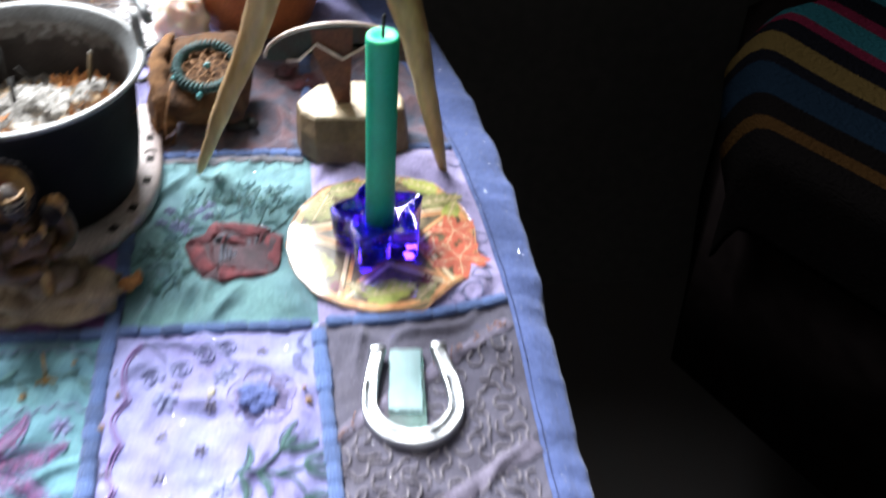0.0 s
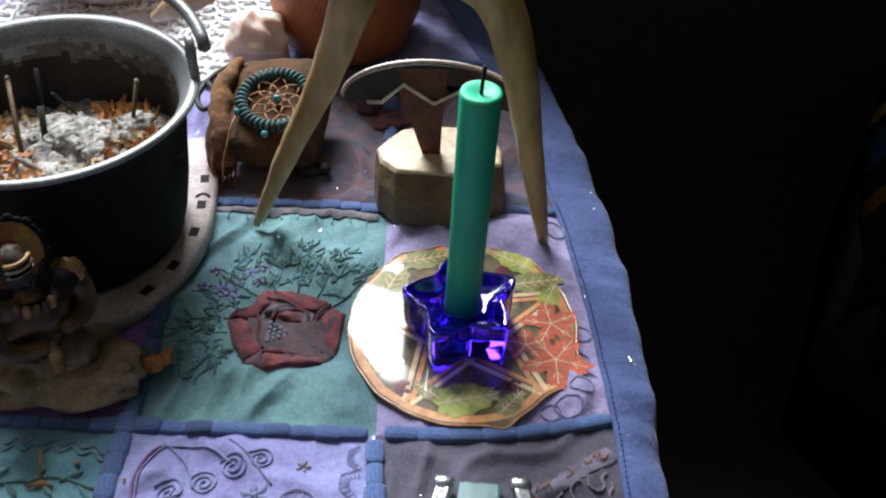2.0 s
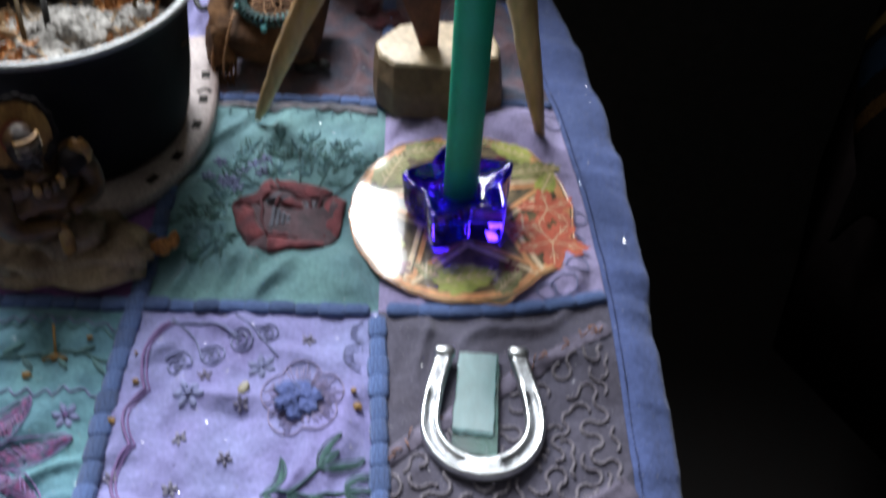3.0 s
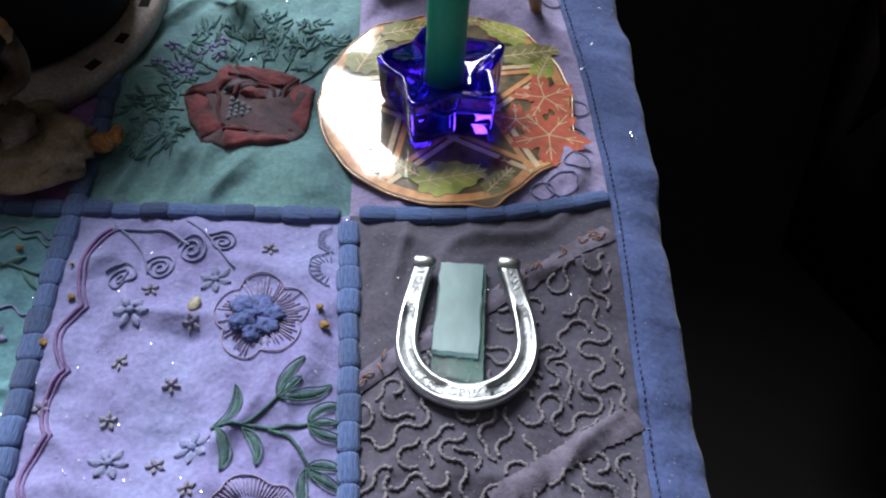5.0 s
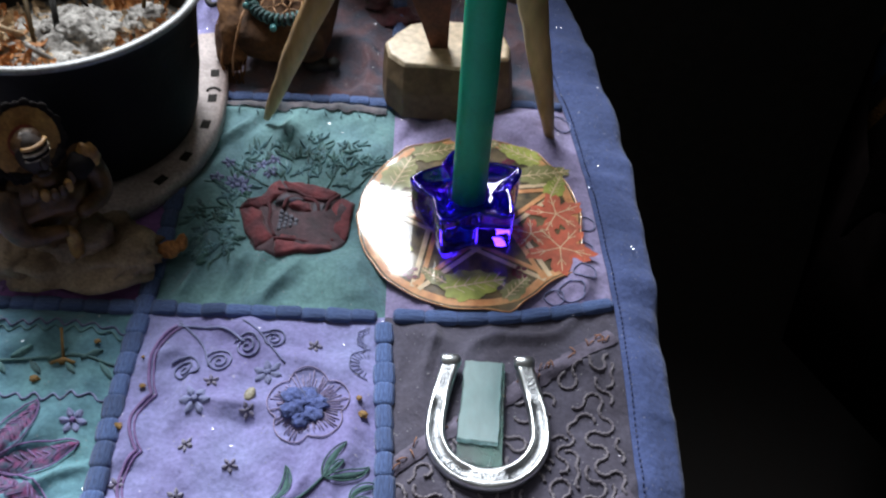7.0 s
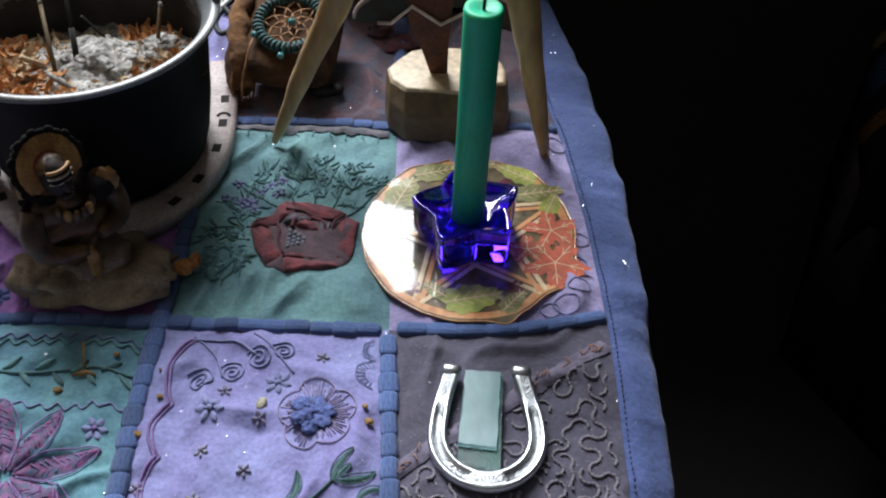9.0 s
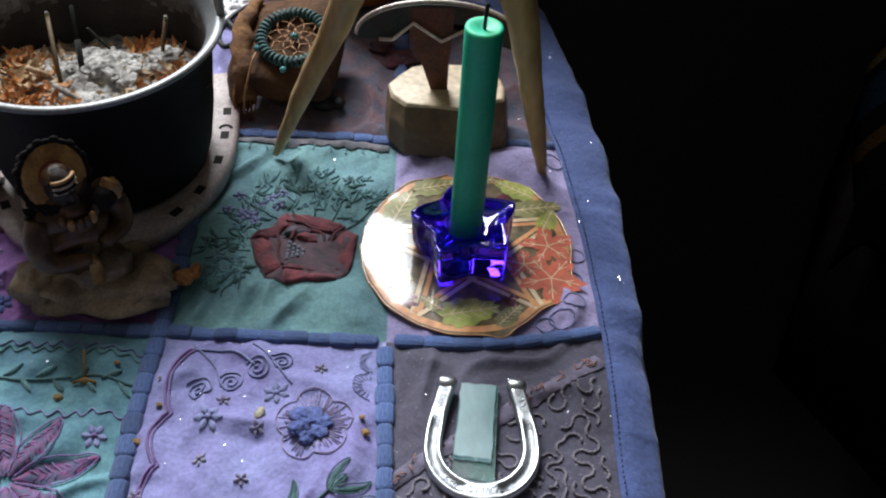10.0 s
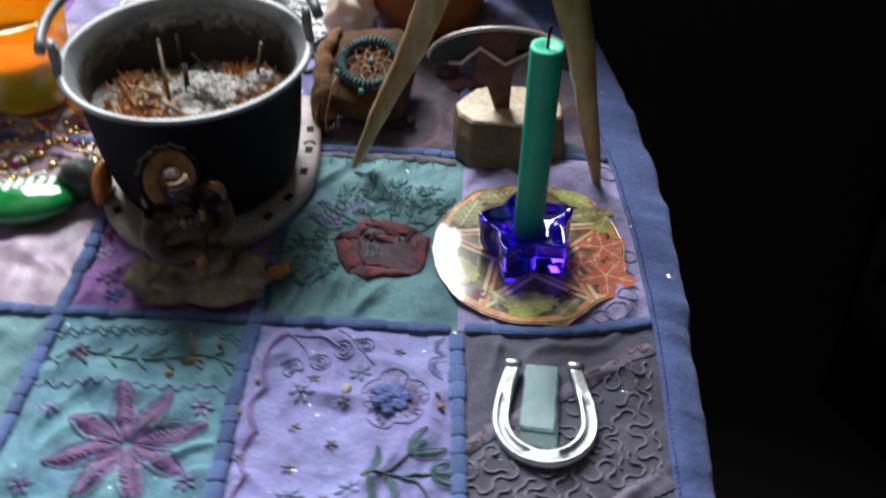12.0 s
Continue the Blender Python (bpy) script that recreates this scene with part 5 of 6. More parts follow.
for sg in (1, -1):
    d = Vector((math.cos(AX), math.sin(AX), 0)) * sg
    side = Vector((-d.y, d.x, 0))
    c = Vector((PX, PY, H)) + d * 0.0512
    ear_pts = []
    for k in range(20):
        w = 2 * math.pi * k / 20
        ear_pts.append((0.0060 * math.cos(w) * (1.25 if math.sin(w) < 0 else 0.8), 0.0070 * math.sin(w) + (0.001 if math.sin(w) > 0 else -0.002)))
    vs, fs = prism(ear_pts, -0.0016, 0.0016, 0.0005)
    mt = Matrix(((side.x, 0, d.x, c.x), (side.y, 0, d.y, c.y), (0, 1, 0, c.z + 0.0045), (0, 0, 0, 1)))
    ear = part("ear", moved((vs, fs), mt), M["pot_in"], pot, "pierced iron ear for the handle")
    # a dark plug paints the hole's shade on the solid ear
    part("ear_hole", moved(prism([(0.0016 * math.cos(w * 0.6), 0.0016 * math.sin(w * 0.6) + 0.002) for w in range(10)], -0.0019, 0.0019), mt), M["hole"], ear)
hp = []
for k in range(33):
    w = math.pi * k / 32
    e = Vector((math.cos(AX), math.sin(AX), 0))
    back = Vector((-math.sin(AX), math.cos(AX), 0))
    hp.append(Vector((PX, PY, H + 0.0075)) + e * 0.0562 * math.cos(w) + back * 0.0500 * math.sin(w) + Vector((0, 0, 0.012 * math.sin(w) ** 0.8)))
part("bail_handle", tube(hp, 0.0023, 10), M["pot_in"], pot, "bent grey wire bail handle")

# ash, herbs and burnt sticks in the pot
ASH = 0.0465


def ash_z(x, y):
    d = math.hypot(x - PX, y - PY)
    n = noise.noise
    z = ASH + 0.0030 * n((x * 70, y * 70, 2)) + 0.0026 * abs(n((x * 150, y * 150, 6))) + 0.0012 * n((x * 420, y * 420, 1))
    z += 0.0035 * math.exp(-(((x - PX - 0.004) / 0.016) ** 2 + ((y - PY + 0.004) / 0.014) ** 2))
    back = min(1.0, max(0.0, (y - PY + 0.002) / 0.036))
    return z - 0.03 * max(0, d - 0.034) * 3 - 0.0105 * back * back * (3 - 2 * back) * (1.0 - 0.35 * min(1.0, max(0.0, (x - PX) / 0.03)))


def ash_disc(u, v):
    w, r = 2 * math.pi * u, 0.0440 * v
    x, y = PX + r * math.cos(w), PY + r * math.sin(w)
    return (x, y, ash_z(x, y))


solo("ash_bed", sheet(ash_disc, 120, 44), M["ash"], (PX, PY, ASH), "lumpy pale grey ash filling the pot", "ash", kind="stuff")
lumps = []
for k in range(22):
    w, r = random.uniform(0, 6.28), 0.024 * math.sqrt(random.random())
    x, y = PX + 0.003 + r * math.cos(w) * 1.1, PY - 0.002 + r * math.sin(w)
    s = random.uniform(0.0016, 0.0056)
    lv, lf = ball((x, y, ash_z(x, y) + s * 0.1), (s * random.uniform(0.9, 1.7), s, s * 0.62), 16, 24, Matrix.Rotation(random.uniform(0, 3), 3, "Z"), 0.5)
    lumps.append(([Vector(q) + Vector((noise.noise(Vector(q) * 500), noise.noise(Vector(q) * 500 + Vector((5, 0, 0))), noise.noise(Vector(q) * 500 + Vector((0, 5, 0))))) * 0.0009 for q in lv], lf))
solo("ash_lumps", join(*lumps), M["ash"], (PX, PY, ASH), "crumbling grey ash lumps", "ash", kind="stuff")
for key, label, count, spots in (("tobacco", "curled orange dried herb shreds on the ash", 420, ((0.030, 0.012, 0.013), (0.034, -0.008, 0.010), (-0.020, -0.018, 0.013), (-0.030, 0.006, 0.010), (-0.005, -0.032, 0.012), (0.018, 0.026, 0.012))),
                                 ("straw", "tan dried stems and leaf bits on the ash", 330, ((0.026, 0.004, 0.016), (-0.024, -0.012, 0.016), (-0.028, 0.012, 0.012), (0.008, -0.030, 0.014), (-0.010, 0.024, 0.014)))):
    bits = []
    for k in range(count):
        sx, sy, sp = random.choice(spots)
        x, y = PX + sx + random.gauss(0, sp * 0.5), PY + sy + random.gauss(0, sp * 0.5)
        if math.hypot(x - PX, y - PY) > 0.0405:
            continue
        w, ln = random.uniform(0, 6.28), random.uniform(0.0025, 0.0085)
        up = random.uniform(-0.2, 0.9)
        wd = random.uniform(0.0004, 0.0016)
        z = ash_z(x, y) + 0.0008
        c = Vector((x, y, z))
        d = Vector((math.cos(w), math.sin(w), up * 0.7)).normalized()
        s = d.cross(Vector((random.uniform(-1, 1), random.uniform(-1, 1), 1))).normalized()
        nrm = d.cross(s)
        vs = []
        for q in range(5):
            t = q / 4
            bend = nrm * (math.sin(t * 3.0) * ln * 0.28)
            wv = wd * (0.5 + math.sin(t * math.pi) * 0.6)
            for e in (-1, 1):
                vs.append(c + d * ln * t + bend + s * wv * e)
        top = [(2 * q, 2 * q + 1, 2 * q + 3, 2 * q + 2) for q in range(4)]
        low = [v - nrm * 0.00025 for v in vs]
        bits.append((vs + low, top + [tuple(i + 10 for i in f[::-1]) for f in top] + [(2 * q, 2 * q + 2, 2 * q + 12, 2 * q + 10) for q in range(4)] + [(2 * q + 1, 2 * q + 11, 2 * q + 13, 2 * q + 3) for q in range(4)]))
    solo("dried_herbs", join(*bits), M[key], (PX, PY, ASH), label, "herbs", kind="stuff", smooth=False)
STICKS = [((-0.124, 0.072), (-0.133, 0.097, 0.066), 0.00085, "incense"), ((-0.1195, 0.083), (-0.1215, 0.0915, 0.059), 0.0012, "charred"), ((-0.094, 0.094), (-0.0905, 0.1035, 0.0625), 0.0008, "incense"),
          ((-0.131, 0.112), (-0.133, 0.120, 0.056), 0.0008, "charred"), ((-0.088, 0.076), (-0.098, 0.070, 0.0525), 0.0010, "straw"),
          ((-0.128, 0.085), (-0.138, 0.079, 0.0540), 0.0011, "straw"), ((-0.112, 0.068), (-0.126, 0.071, 0.0530), 0.0010, "ash"), ((-0.115, 0.115), (-0.122, 0.104, 0.0560), 0.0006, "charred")]
for (x, y), e, r, key in STICKS:
    a = Vector((x, y, ash_z(x, y) - 0.004))
    b = Vector(e)
    st = thing("incense_stick", (x, y, a.z), "burnt thin incense stub stuck in grey ash", "incense", "incense stubs in the pot")
    part("stick", tube([a, a.lerp(b, 0.5), b], r, 7), M[key], st)
    if key == "incense":
        part("ash_tip", ball(b, (r * 1.1, r * 1.1, r * 1.6), 6, 8), M["ash"], st, "white burnt tip")

# ---- resin figurine in front of the pot: one mesh ----
FX, FY = -0.107, 0.018
pieces = []


def add(vf, slot):
    pieces.append((vf, slot))


def rot(x=0.0, y=0.0, z=0.0):
    return Euler((x, y, z)).to_matrix()


add(ball((FX + 0.001, FY + 0.002, 0.0045), (0.0270, 0.0170, 0.0080), 22, 44, rough=0.42), 0)
add(ball((FX - 0.018, FY - 0.002, 0.0055), (0.0095, 0.0095, 0.0080), 14, 22, rough=0.5), 0)
add(ball((FX + 0.019, FY + 0.001, 0.0050), (0.0105, 0.0100, 0.0065), 14, 22, rough=0.5), 0)
add(ball((FX + 0.001, FY + 0.004, 0.0120), (0.0130, 0.0110, 0.0070), 14, 22, rough=0.4), 0)
# robe, shoulders and folded arms
add(ball((FX, FY + 0.003, 0.0190), (0.0085, 0.0075, 0.0110), 16, 24, rough=0.25), 1)
add(ball((FX, FY + 0.002, 0.0315), (0.0158, 0.0095, 0.0110), 22, 32, rough=0.30), 1)
add(ball((FX - 0.001, FY + 0.002, 0.0400), (0.0118, 0.0082, 0.0075), 18, 26, rough=0.22), 1)
for sg in (-1, 1):
    arm = smooth_line([(FX + sg * 0.0115, FY + 0.001, 0.0425), (FX + sg * 0.0155, FY - 0.002, 0.0350), (FX + sg * 0.0135, FY - 0.0065, 0.0285), (FX + sg * 0.0030, FY - 0.0105, 0.0280 + sg * 0.0015)], 5)
    add(tube(arm, ramp_list([(0, 0.0038), (0.3, 0.0045), (0.6, 0.0038), (1, 0.0022)], len(arm)), 10), 1)
    for k in range(6):
        add(ball((FX + sg * (0.0150 - 0.0014 * k), FY - 0.004 - 0.0006 * k, 0.0270 - 0.0008 * (k % 2)), (0.0011, 0.0012, 0.0042), 6, 8, rot(0.2, sg * 0.2, 0), 0.2), 2 if k % 2 else 1)
for k in range(7):
    a = -2.5 + k * 0.34
    add(ball((FX + 0.0080 * math.cos(a), FY - 0.0005 + 0.0078 * math.sin(a), 0.0420 - 0.003 * math.cos((k - 3) * 0.5)), (0.0016, 0.0013, 0.0026), 6, 8), 2 if k % 3 == 1 else 1)
# bird held against the shoulder
add(ball((FX + 0.0100, FY - 0.0050, 0.0420), (0.0046, 0.0040, 0.0046), 12, 16, rot(0, 0.5, 0), 0.2), 3)
add(ball((FX + 0.0142, FY - 0.0045, 0.0435), (0.0034, 0.0030, 0.0048), 12, 16, rot(0, -0.4, 0), 0.25), 2)
add(ball((FX - 0.001, FY - 0.008, 0.0170), (0.0024, 0.0024, 0.0080), 10, 12, rot(0.1, 0, 0), 0.2), 2)
# head, hair and the swept-back headdress
HC = Vector((FX - 0.0015, FY - 0.0005, 0.0520))
add(ball(HC, (0.0052, 0.0058, 0.0076), 16, 20, rough=0.06), 6)
add(ball(HC + Vector((0, -0.0060, -0.0008)), (0.0012, 0.0019, 0.0024), 8, 10), 6)
add(ball(HC + Vector((0, -0.0050, -0.0048)), (0.0024, 0.0018, 0.0012), 8, 10), 6)
add(ball(HC + Vector((0, -0.0046, 0.0018)), (0.0040, 0.0018, 0.0011), 8, 12), 3)
for sg in (-1, 1):
    add(ball(HC + Vector((sg * 0.0052, 0.0004, -0.0060)), (0.0018, 0.0024, 0.0072), 10, 12, rot(0, sg * -0.15, 0), 0.15), 3)
for dz, slot, rr in ((0.0014, 4, 0.0005), (0.0026, 3, 0.0005), (0.0036, 4, 0.0006), (0.0047, 3, 0.0005), (0.0057, 2, 0.0007)):
    band = [HC + Vector((0.0056 * math.cos(a), 0.0003 + (0.0062 - 0.35 * max(0.0, dz - 0.0050)) * math.sin(a), dz)) for a in [-math.pi + 0.75 + k * (math.pi - 1.5) / 12 for k in range(13)]]
    add(tube(band, rr, 7), slot)
add(ball(HC + Vector((0, 0.0016, 0.0042)), (0.0050, 0.0050, 0.0036), 12, 18, rough=0.1), 1)
for row, (lean, reach, zoff) in enumerate(((0.42, 0.0128, 0.0), (0.80, 0.0116, -0.0010))):
    for k in range(23):
        a = radians(-62 + 304 * k / 22)
        tilt = rot(-lean, 0, 0)
        axis = tilt @ Vector((math.cos(a), 0, math.sin(a)))
        root = HC + Vector((0, 0.0012 + 0.0020 * row, 0.0036 + zoff))
        for lo, hi, wide, slot in ((0.0030, reach * 0.46, 0.0014, 5 if row == 0 else 1), (0.0042, reach * 0.90, 0.0022, 2 if row == 0 else 1), (reach * 0.82, reach * (0.98 + 0.05 * (k % 2)), 0.0018, 3)):
            add(ball(root + axis * (lo + hi) / 2, ((hi - lo) / 2 * 1.12, 0.0005, wide), 8, 10, tilt @ rot(0, -a, 0), 0.1), slot)
for sg in (-1, 1):
    for k in range(9):
        add(ball(HC + Vector((sg * (0.0078 + 0.0004 * k), 0.0035 + 0.0003 * k, 0.0000 - k * 0.0036)), (0.0030, 0.0013, 0.0046), 8, 10, rot(0, sg * 0.75, 0), 0.15), 3 if k % 3 == 2 else (2 if k % 3 else 1))
allv, allf, alls = [], [], []
face_turn = Matrix.Translation((FX, FY, 0)) @ Matrix.Rotation(radians(52), 4, "Z") @ Matrix.Translation((-FX, -FY, 0))
pieces = [((v, f), s) if s == 0 else (moved((v, f), face_turn), s) for (v, f), s in pieces]
for (v, f), s in pieces:
    o = len(allv)
    allv += [tuple(q) for q in v]
    allf += [tuple(i + o for i in q) for q in f]
    alls += [s] * len(f)
solo("resin_figurine", (allv, allf), [M["fig_base"], M["fig_body"], M["fig_gold"], M["fig_dark"], M["fig_white"], M["fig_red"], M["fig_skin"]], (FX, FY, 0), "small brown painted resin figurine with feather headdress on a rock base", "figurine", slots=alls)
solo("dried_bud", join(ball((-0.0755, 0.0235, 0.0035), (0.0045, 0.0030, 0.0028), 7, 10, rough=0.5), ball((-0.0715, 0.0265, 0.0040), (0.0022, 0.0030, 0.0026), 7, 9, rough=0.5)), M["tobacco"], (-0.075, 0.0235, 0.001), "small brown dried bud beside the figurine", "bud")

# ---- antler standing on its two tines ----
antler = thing("antler", (0, 0.097, 0), "forked tan deer antler standing on two tines", "antler")


def bone(line, keys, n=9):
    pts = smooth_line(line, n)
    rad = ramp_list(keys, len(pts))
    vs, fs = tube(pts, rad, 32)
    return [Vector(v) + Vector((noise.noise(Vector(v) * 120), noise.noise(Vector(v) * 120 + Vector((9, 0, 0))), 0)) * 0.0005 for v in vs], fs


part("beam", bone([(-0.098, 0.161, 0.056), (-0.080, 0.141, 0.074), (-0.052, 0.120, 0.098), (-0.017, 0.108, 0.1055), (0.012, 0.105, 0.1090), (0.0325, 0.102, 0.1030), (0.0430, 0.100, 0.079), (0.0510, 0.098, 0.042), (0.0595, 0.094, 0.0005)],
                  [(0, 0.0020), (0.1, 0.0048), (0.3, 0.0068), (0.45, 0.0080), (0.60, 0.0080), (0.72, 0.0072), (0.86, 0.0050), (0.97, 0.0030), (1, 0.0018)]), M["antler"], antler)
part("tine", bone([(-0.0100, 0.1065, 0.1060), (-0.0165, 0.104, 0.086), (-0.0262, 0.102, 0.061), (-0.0395, 0.101, 0.033), (-0.0530, 0.099, 0.0010)], [(0, 0.0060), (0.10, 0.0078), (0.25, 0.0067), (0.45, 0.0056), (0.75, 0.0041), (0.95, 0.0023), (1, 0.0012)]), M["antler"], antler)

# ---- stone block with a cut metal silhouette standing in it ----
rk = random.Random(11)
base_o, top_o = [], []
for k in range(14):
    a = 2 * math.pi * k / 14
    r = 1 + rk.uniform(-0.13, 0.10)
    base_o.append((0.0185 + 0.0275 * r * math.cos(a), 0.122 + 0.0225 * r * math.sin(a)))
    top_o.append((0.0180 + 0.0265 * r * math.cos(a) * 0.98, 0.126 + 0.0175 * r * math.sin(a)))
rv = [(*p, 0.0002) for p in base_o] + [(p[0] * 0.5 + q[0] * 0.5 + rk.uniform(-0.001, 0.001), p[1] * 0.5 + q[1] * 0.5 - 0.001, 0.011 + rk.uniform(-0.002, 0.002)) for p, q in zip(base_o, top_o)] + [(*p, 0.0195 + rk.uniform(-0.0006, 0.0004)) for p in top_o] + \
     [(0.018 + (p[0] - 0.018) * 0.95, 0.126 + (p[1] - 0.126) * 0.95, 0.0208) for p in top_o]
rf = [(i * 14 + k, i * 14 + (k + 1) % 14, (i + 1) * 14 + (k + 1) % 14, (i + 1) * 14 + k) for i in range(3) for k in range(14)] + [tuple(range(13, -1, -1)), tuple(42 + k for k in range(14))]
rs = [1 if i == len(rf) - 1 or (28 <= i < 42) else 0 for i in range(len(rf))]
sculpt = thing("metal_sculpture", (0.0185, 0.122, 0), "rusty cut-metal silhouette standing in a beige stone block", "sculpture")
part("stone_block", (rv, rf), [M["rock"], M["rock_top"]], sculpt, "rough brown sides and a smooth beige top", smooth=False, slots=rs)
stone = bpy.data.objects["stone_block"].modifiers.new("worn", "BEVEL")
stone.width, stone.segments, stone.angle_limit = 0.0016, 3, radians(12)
MX, MY = 0.0135, 0.1235


def upright(outline_xz, y0, y1):
    vf = prism([(x, z) for x, z in outline_xz], -y1, -y0)
    return [(x, -w, z) for x, z, w in vf[0]], vf[1]


arc = [(MX + 0.0335 * math.cos(a), 0.0455 + 0.0165 * math.sin(a)) for a in [math.pi * k / 24 for k in range(25)]]
part("stem", upright([(MX - 0.0022, 0.0195), (MX + 0.0045, 0.0195), (MX + 0.0048, 0.034), (MX + 0.0065, 0.060), (MX - 0.0125, 0.060), (MX - 0.0115, 0.047), (MX - 0.0060, 0.032)], MY - 0.0008, MY + 0.0006), M["rust"], sculpt, "flat rusty brown tapering stem", smooth=False)
part("rim_band", tube([(x, MY + 0.0012, z) for x, z in arc], 0.0008, 8), M["edge"], sculpt, "bright curved metal edge")
zig = [(MX - 0.0240, 0.0455), (MX - 0.0185, 0.0455), (MX - 0.0100, 0.0535), (MX + 0.0015, 0.0455), (MX + 0.0130, 0.0525), (MX + 0.0190, 0.0490)]
part("zigzag_edge", tube([(x, MY - 0.0022, z) for x, z in zig], 0.0008, 6), M["edge"], sculpt, "bright zigzag metal edge")
plate = [(MX + 0.0330 * math.cos(a), 0.0455 + 0.0160 * math.sin(a)) for a in [math.pi * k / 20 for k in range(21)]]
part("plate", upright(plate[:1] + plate[1:-1] + plate[-1:] + [(MX - 0.0300, 0.0445), (MX - 0.0185, 0.0450), (MX - 0.0100, 0.0530), (MX + 0.0015, 0.0450), (MX + 0.0130, 0.0520), (MX + 0.0300, 0.0420)], MY - 0.0006, MY + 0.0004), M["patina"], sculpt, "dark green-brown patinated plate", smooth=False)
part("end_curl", ball((MX + 0.0330, MY, 0.0450), (0.0036, 0.0022, 0.0036), 8, 12), M["patina"], sculpt)

# ---- suede pouch with a small dream catcher ----
pouch = thing("suede_pouch", (-0.060, 0.170, 0), "brown suede pouch with a small dream catcher, lying flat", "pouch")


TILT = Matrix.Translation((-0.0515, 0.1525, 0.0175)) @ Matrix.Rotation(radians(-5), 4, "Z") @ Matrix.Rotation(radians(16), 4, "X")


def pillow(u, v):
    w = 2 * math.pi * u
    a = math.pi * v
    c, s = math.cos(w), math.sin(w)
    r = math.sin(a) ** 0.5
    x = math.copysign(abs(c) ** 0.5, c) * 0.0215 * r
    y = math.copysign(abs(s) ** 0.5, s) * 0.0265 * r
    z = math.copysign(abs(math.cos(a)) ** 0.6, math.cos(a)) * 0.0105
    n = 0.0022 * noise.noise((x * 60, y * 60, z * 60 + 3)) + 0.0012 * noise.noise((x * 160, y * 160, z * 160))
    return tuple(TILT @ Vector((x + n, y + n, z + n * 0.5)))


part("bag", sheet(pillow, 72, 36), M["leather"], pouch)
neck = [(TILT @ Vector((-0.0185, 0.020, 0.009))), (TILT @ Vector((-0.0215, 0.004, 0.010))), Vector((-0.0715, 0.138, 0.0180)), Vector((-0.0715, 0.131, 0.0080)), Vector((-0.0700, 0.128, 0.0022))]
neck_line = smooth_line(neck, 8)
nv, nf = tube(neck_line, ramp_list([(0, 0.0020), (0.3, 0.0050), (0.6, 0.0064), (0.85, 0.0050), (1, 0.0016)], len(neck_line)), 20)
part("gathered_neck", ([Vector(v) + Vector((noise.noise(Vector(v) * 170), noise.noise(Vector(v) * 170 + Vector((4, 0, 0))), 0)) * 0.0024 for v in nv], nf), M["suede_pale"], pouch, "paler gathered suede side")
RL = lambda x, y, z=0.0: TILT @ Vector((0.0022 + x, -0.0030 + y, 0.0126 + z))
ring_line = [RL(0.0140 * math.cos(a), 0.0140 * math.sin(a)) for a in [2 * math.pi * k / 60 for k in range(60)]]
dc = part("dream_catcher_ring", tube(ring_line, 0.0015, 10, closed=True), M["leather_black"], pouch, "small ring wrapped in dark turquoise cord")
for k in range(40):
    a = 2 * math.pi * k / 40
    wrap = [RL((0.0140 + 0.0020 * math.cos(b)) * math.cos(a + (b - 3) * 0.012), (0.0140 + 0.0020 * math.cos(b)) * math.sin(a + (b - 3) * 0.012), 0.0020 * math.sin(b)) for b in [j * 0.7 for j in range(9)]]
    part("cord_wrap", tube(wrap, 0.00075, 5, closed=True), M["turquoise"], dc)
web = []
for ring_i, (s0, s1) in enumerate(((0.88, 0.60), (0.60, 0.36), (0.36, 0.15))):
    for k in range(8):
        a0, a1 = 2 * math.pi * (k + 0.5 * ring_i) / 8, 2 * math.pi * (k + 0.5 + 0.5 * ring_i) / 8
        a2 = 2 * math.pi * (k + 1 + 0.5 * ring_i) / 8
        P = lambda a, s: RL(0.0140 * s * math.cos(a), 0.0140 * s * math.sin(a))
        web += [tube([P(a0, s0), P(a1, s1)], 0.00032, 4), tube([P(a1, s1), P(a2, s0)], 0.00032, 4)]
tagged(part("web", join(*web), M["sinew"], pouch, "orange sinew web"), kind="stuff")
part("bead", ball(RL(0.0005, 0.0, 0.0006), (0.0018, 0.0016, 0.0016), 8, 12), M["bead_blue"], pouch, "turquoise bead in the web")
part("bead", ball(RL(-0.0010, -0.0185, 0.0), (0.0015, 0.0016, 0.0015), 8, 12), M["bead_blue"], pouch, "turquoise bead hanging from the ring")
part("bead", ball(RL(-0.0142, -0.0085, 0.0005), (0.0015, 0.0016, 0.0015), 8, 12), M["bead_blue"], pouch, "turquoise bead hanging from the ring")
part("thong", tube(smooth_line([RL(-0.0142, -0.0095), RL(-0.0150, -0.0160), (-0.0690, 0.1235, 0.0130), (-0.0700, 0.1225, 0.0040)], 8), 0.0005, 5), M["sinew"], pouch)
part("thong", tube(smooth_line([(-0.0735, 0.1310, 0.0170), (-0.0745, 0.1245, 0.0090), (-0.0725, 0.1230, 0.0020)], 8), 0.0006, 5), M["sinew"], pouch)
for k in range(9):
    fx = -0.0735 + 0.0010 * k
    part("fringe", tube(smooth_line([(fx, 0.1285, 0.0085), (fx - 0.0012 + 0.0006 * (k % 3), 0.1245, 0.0052), (fx - 0.0020 + 0.0009 * (k % 4), 0.1210, 0.0012)], 5), 0.0005, 5), M["leather"], pouch)
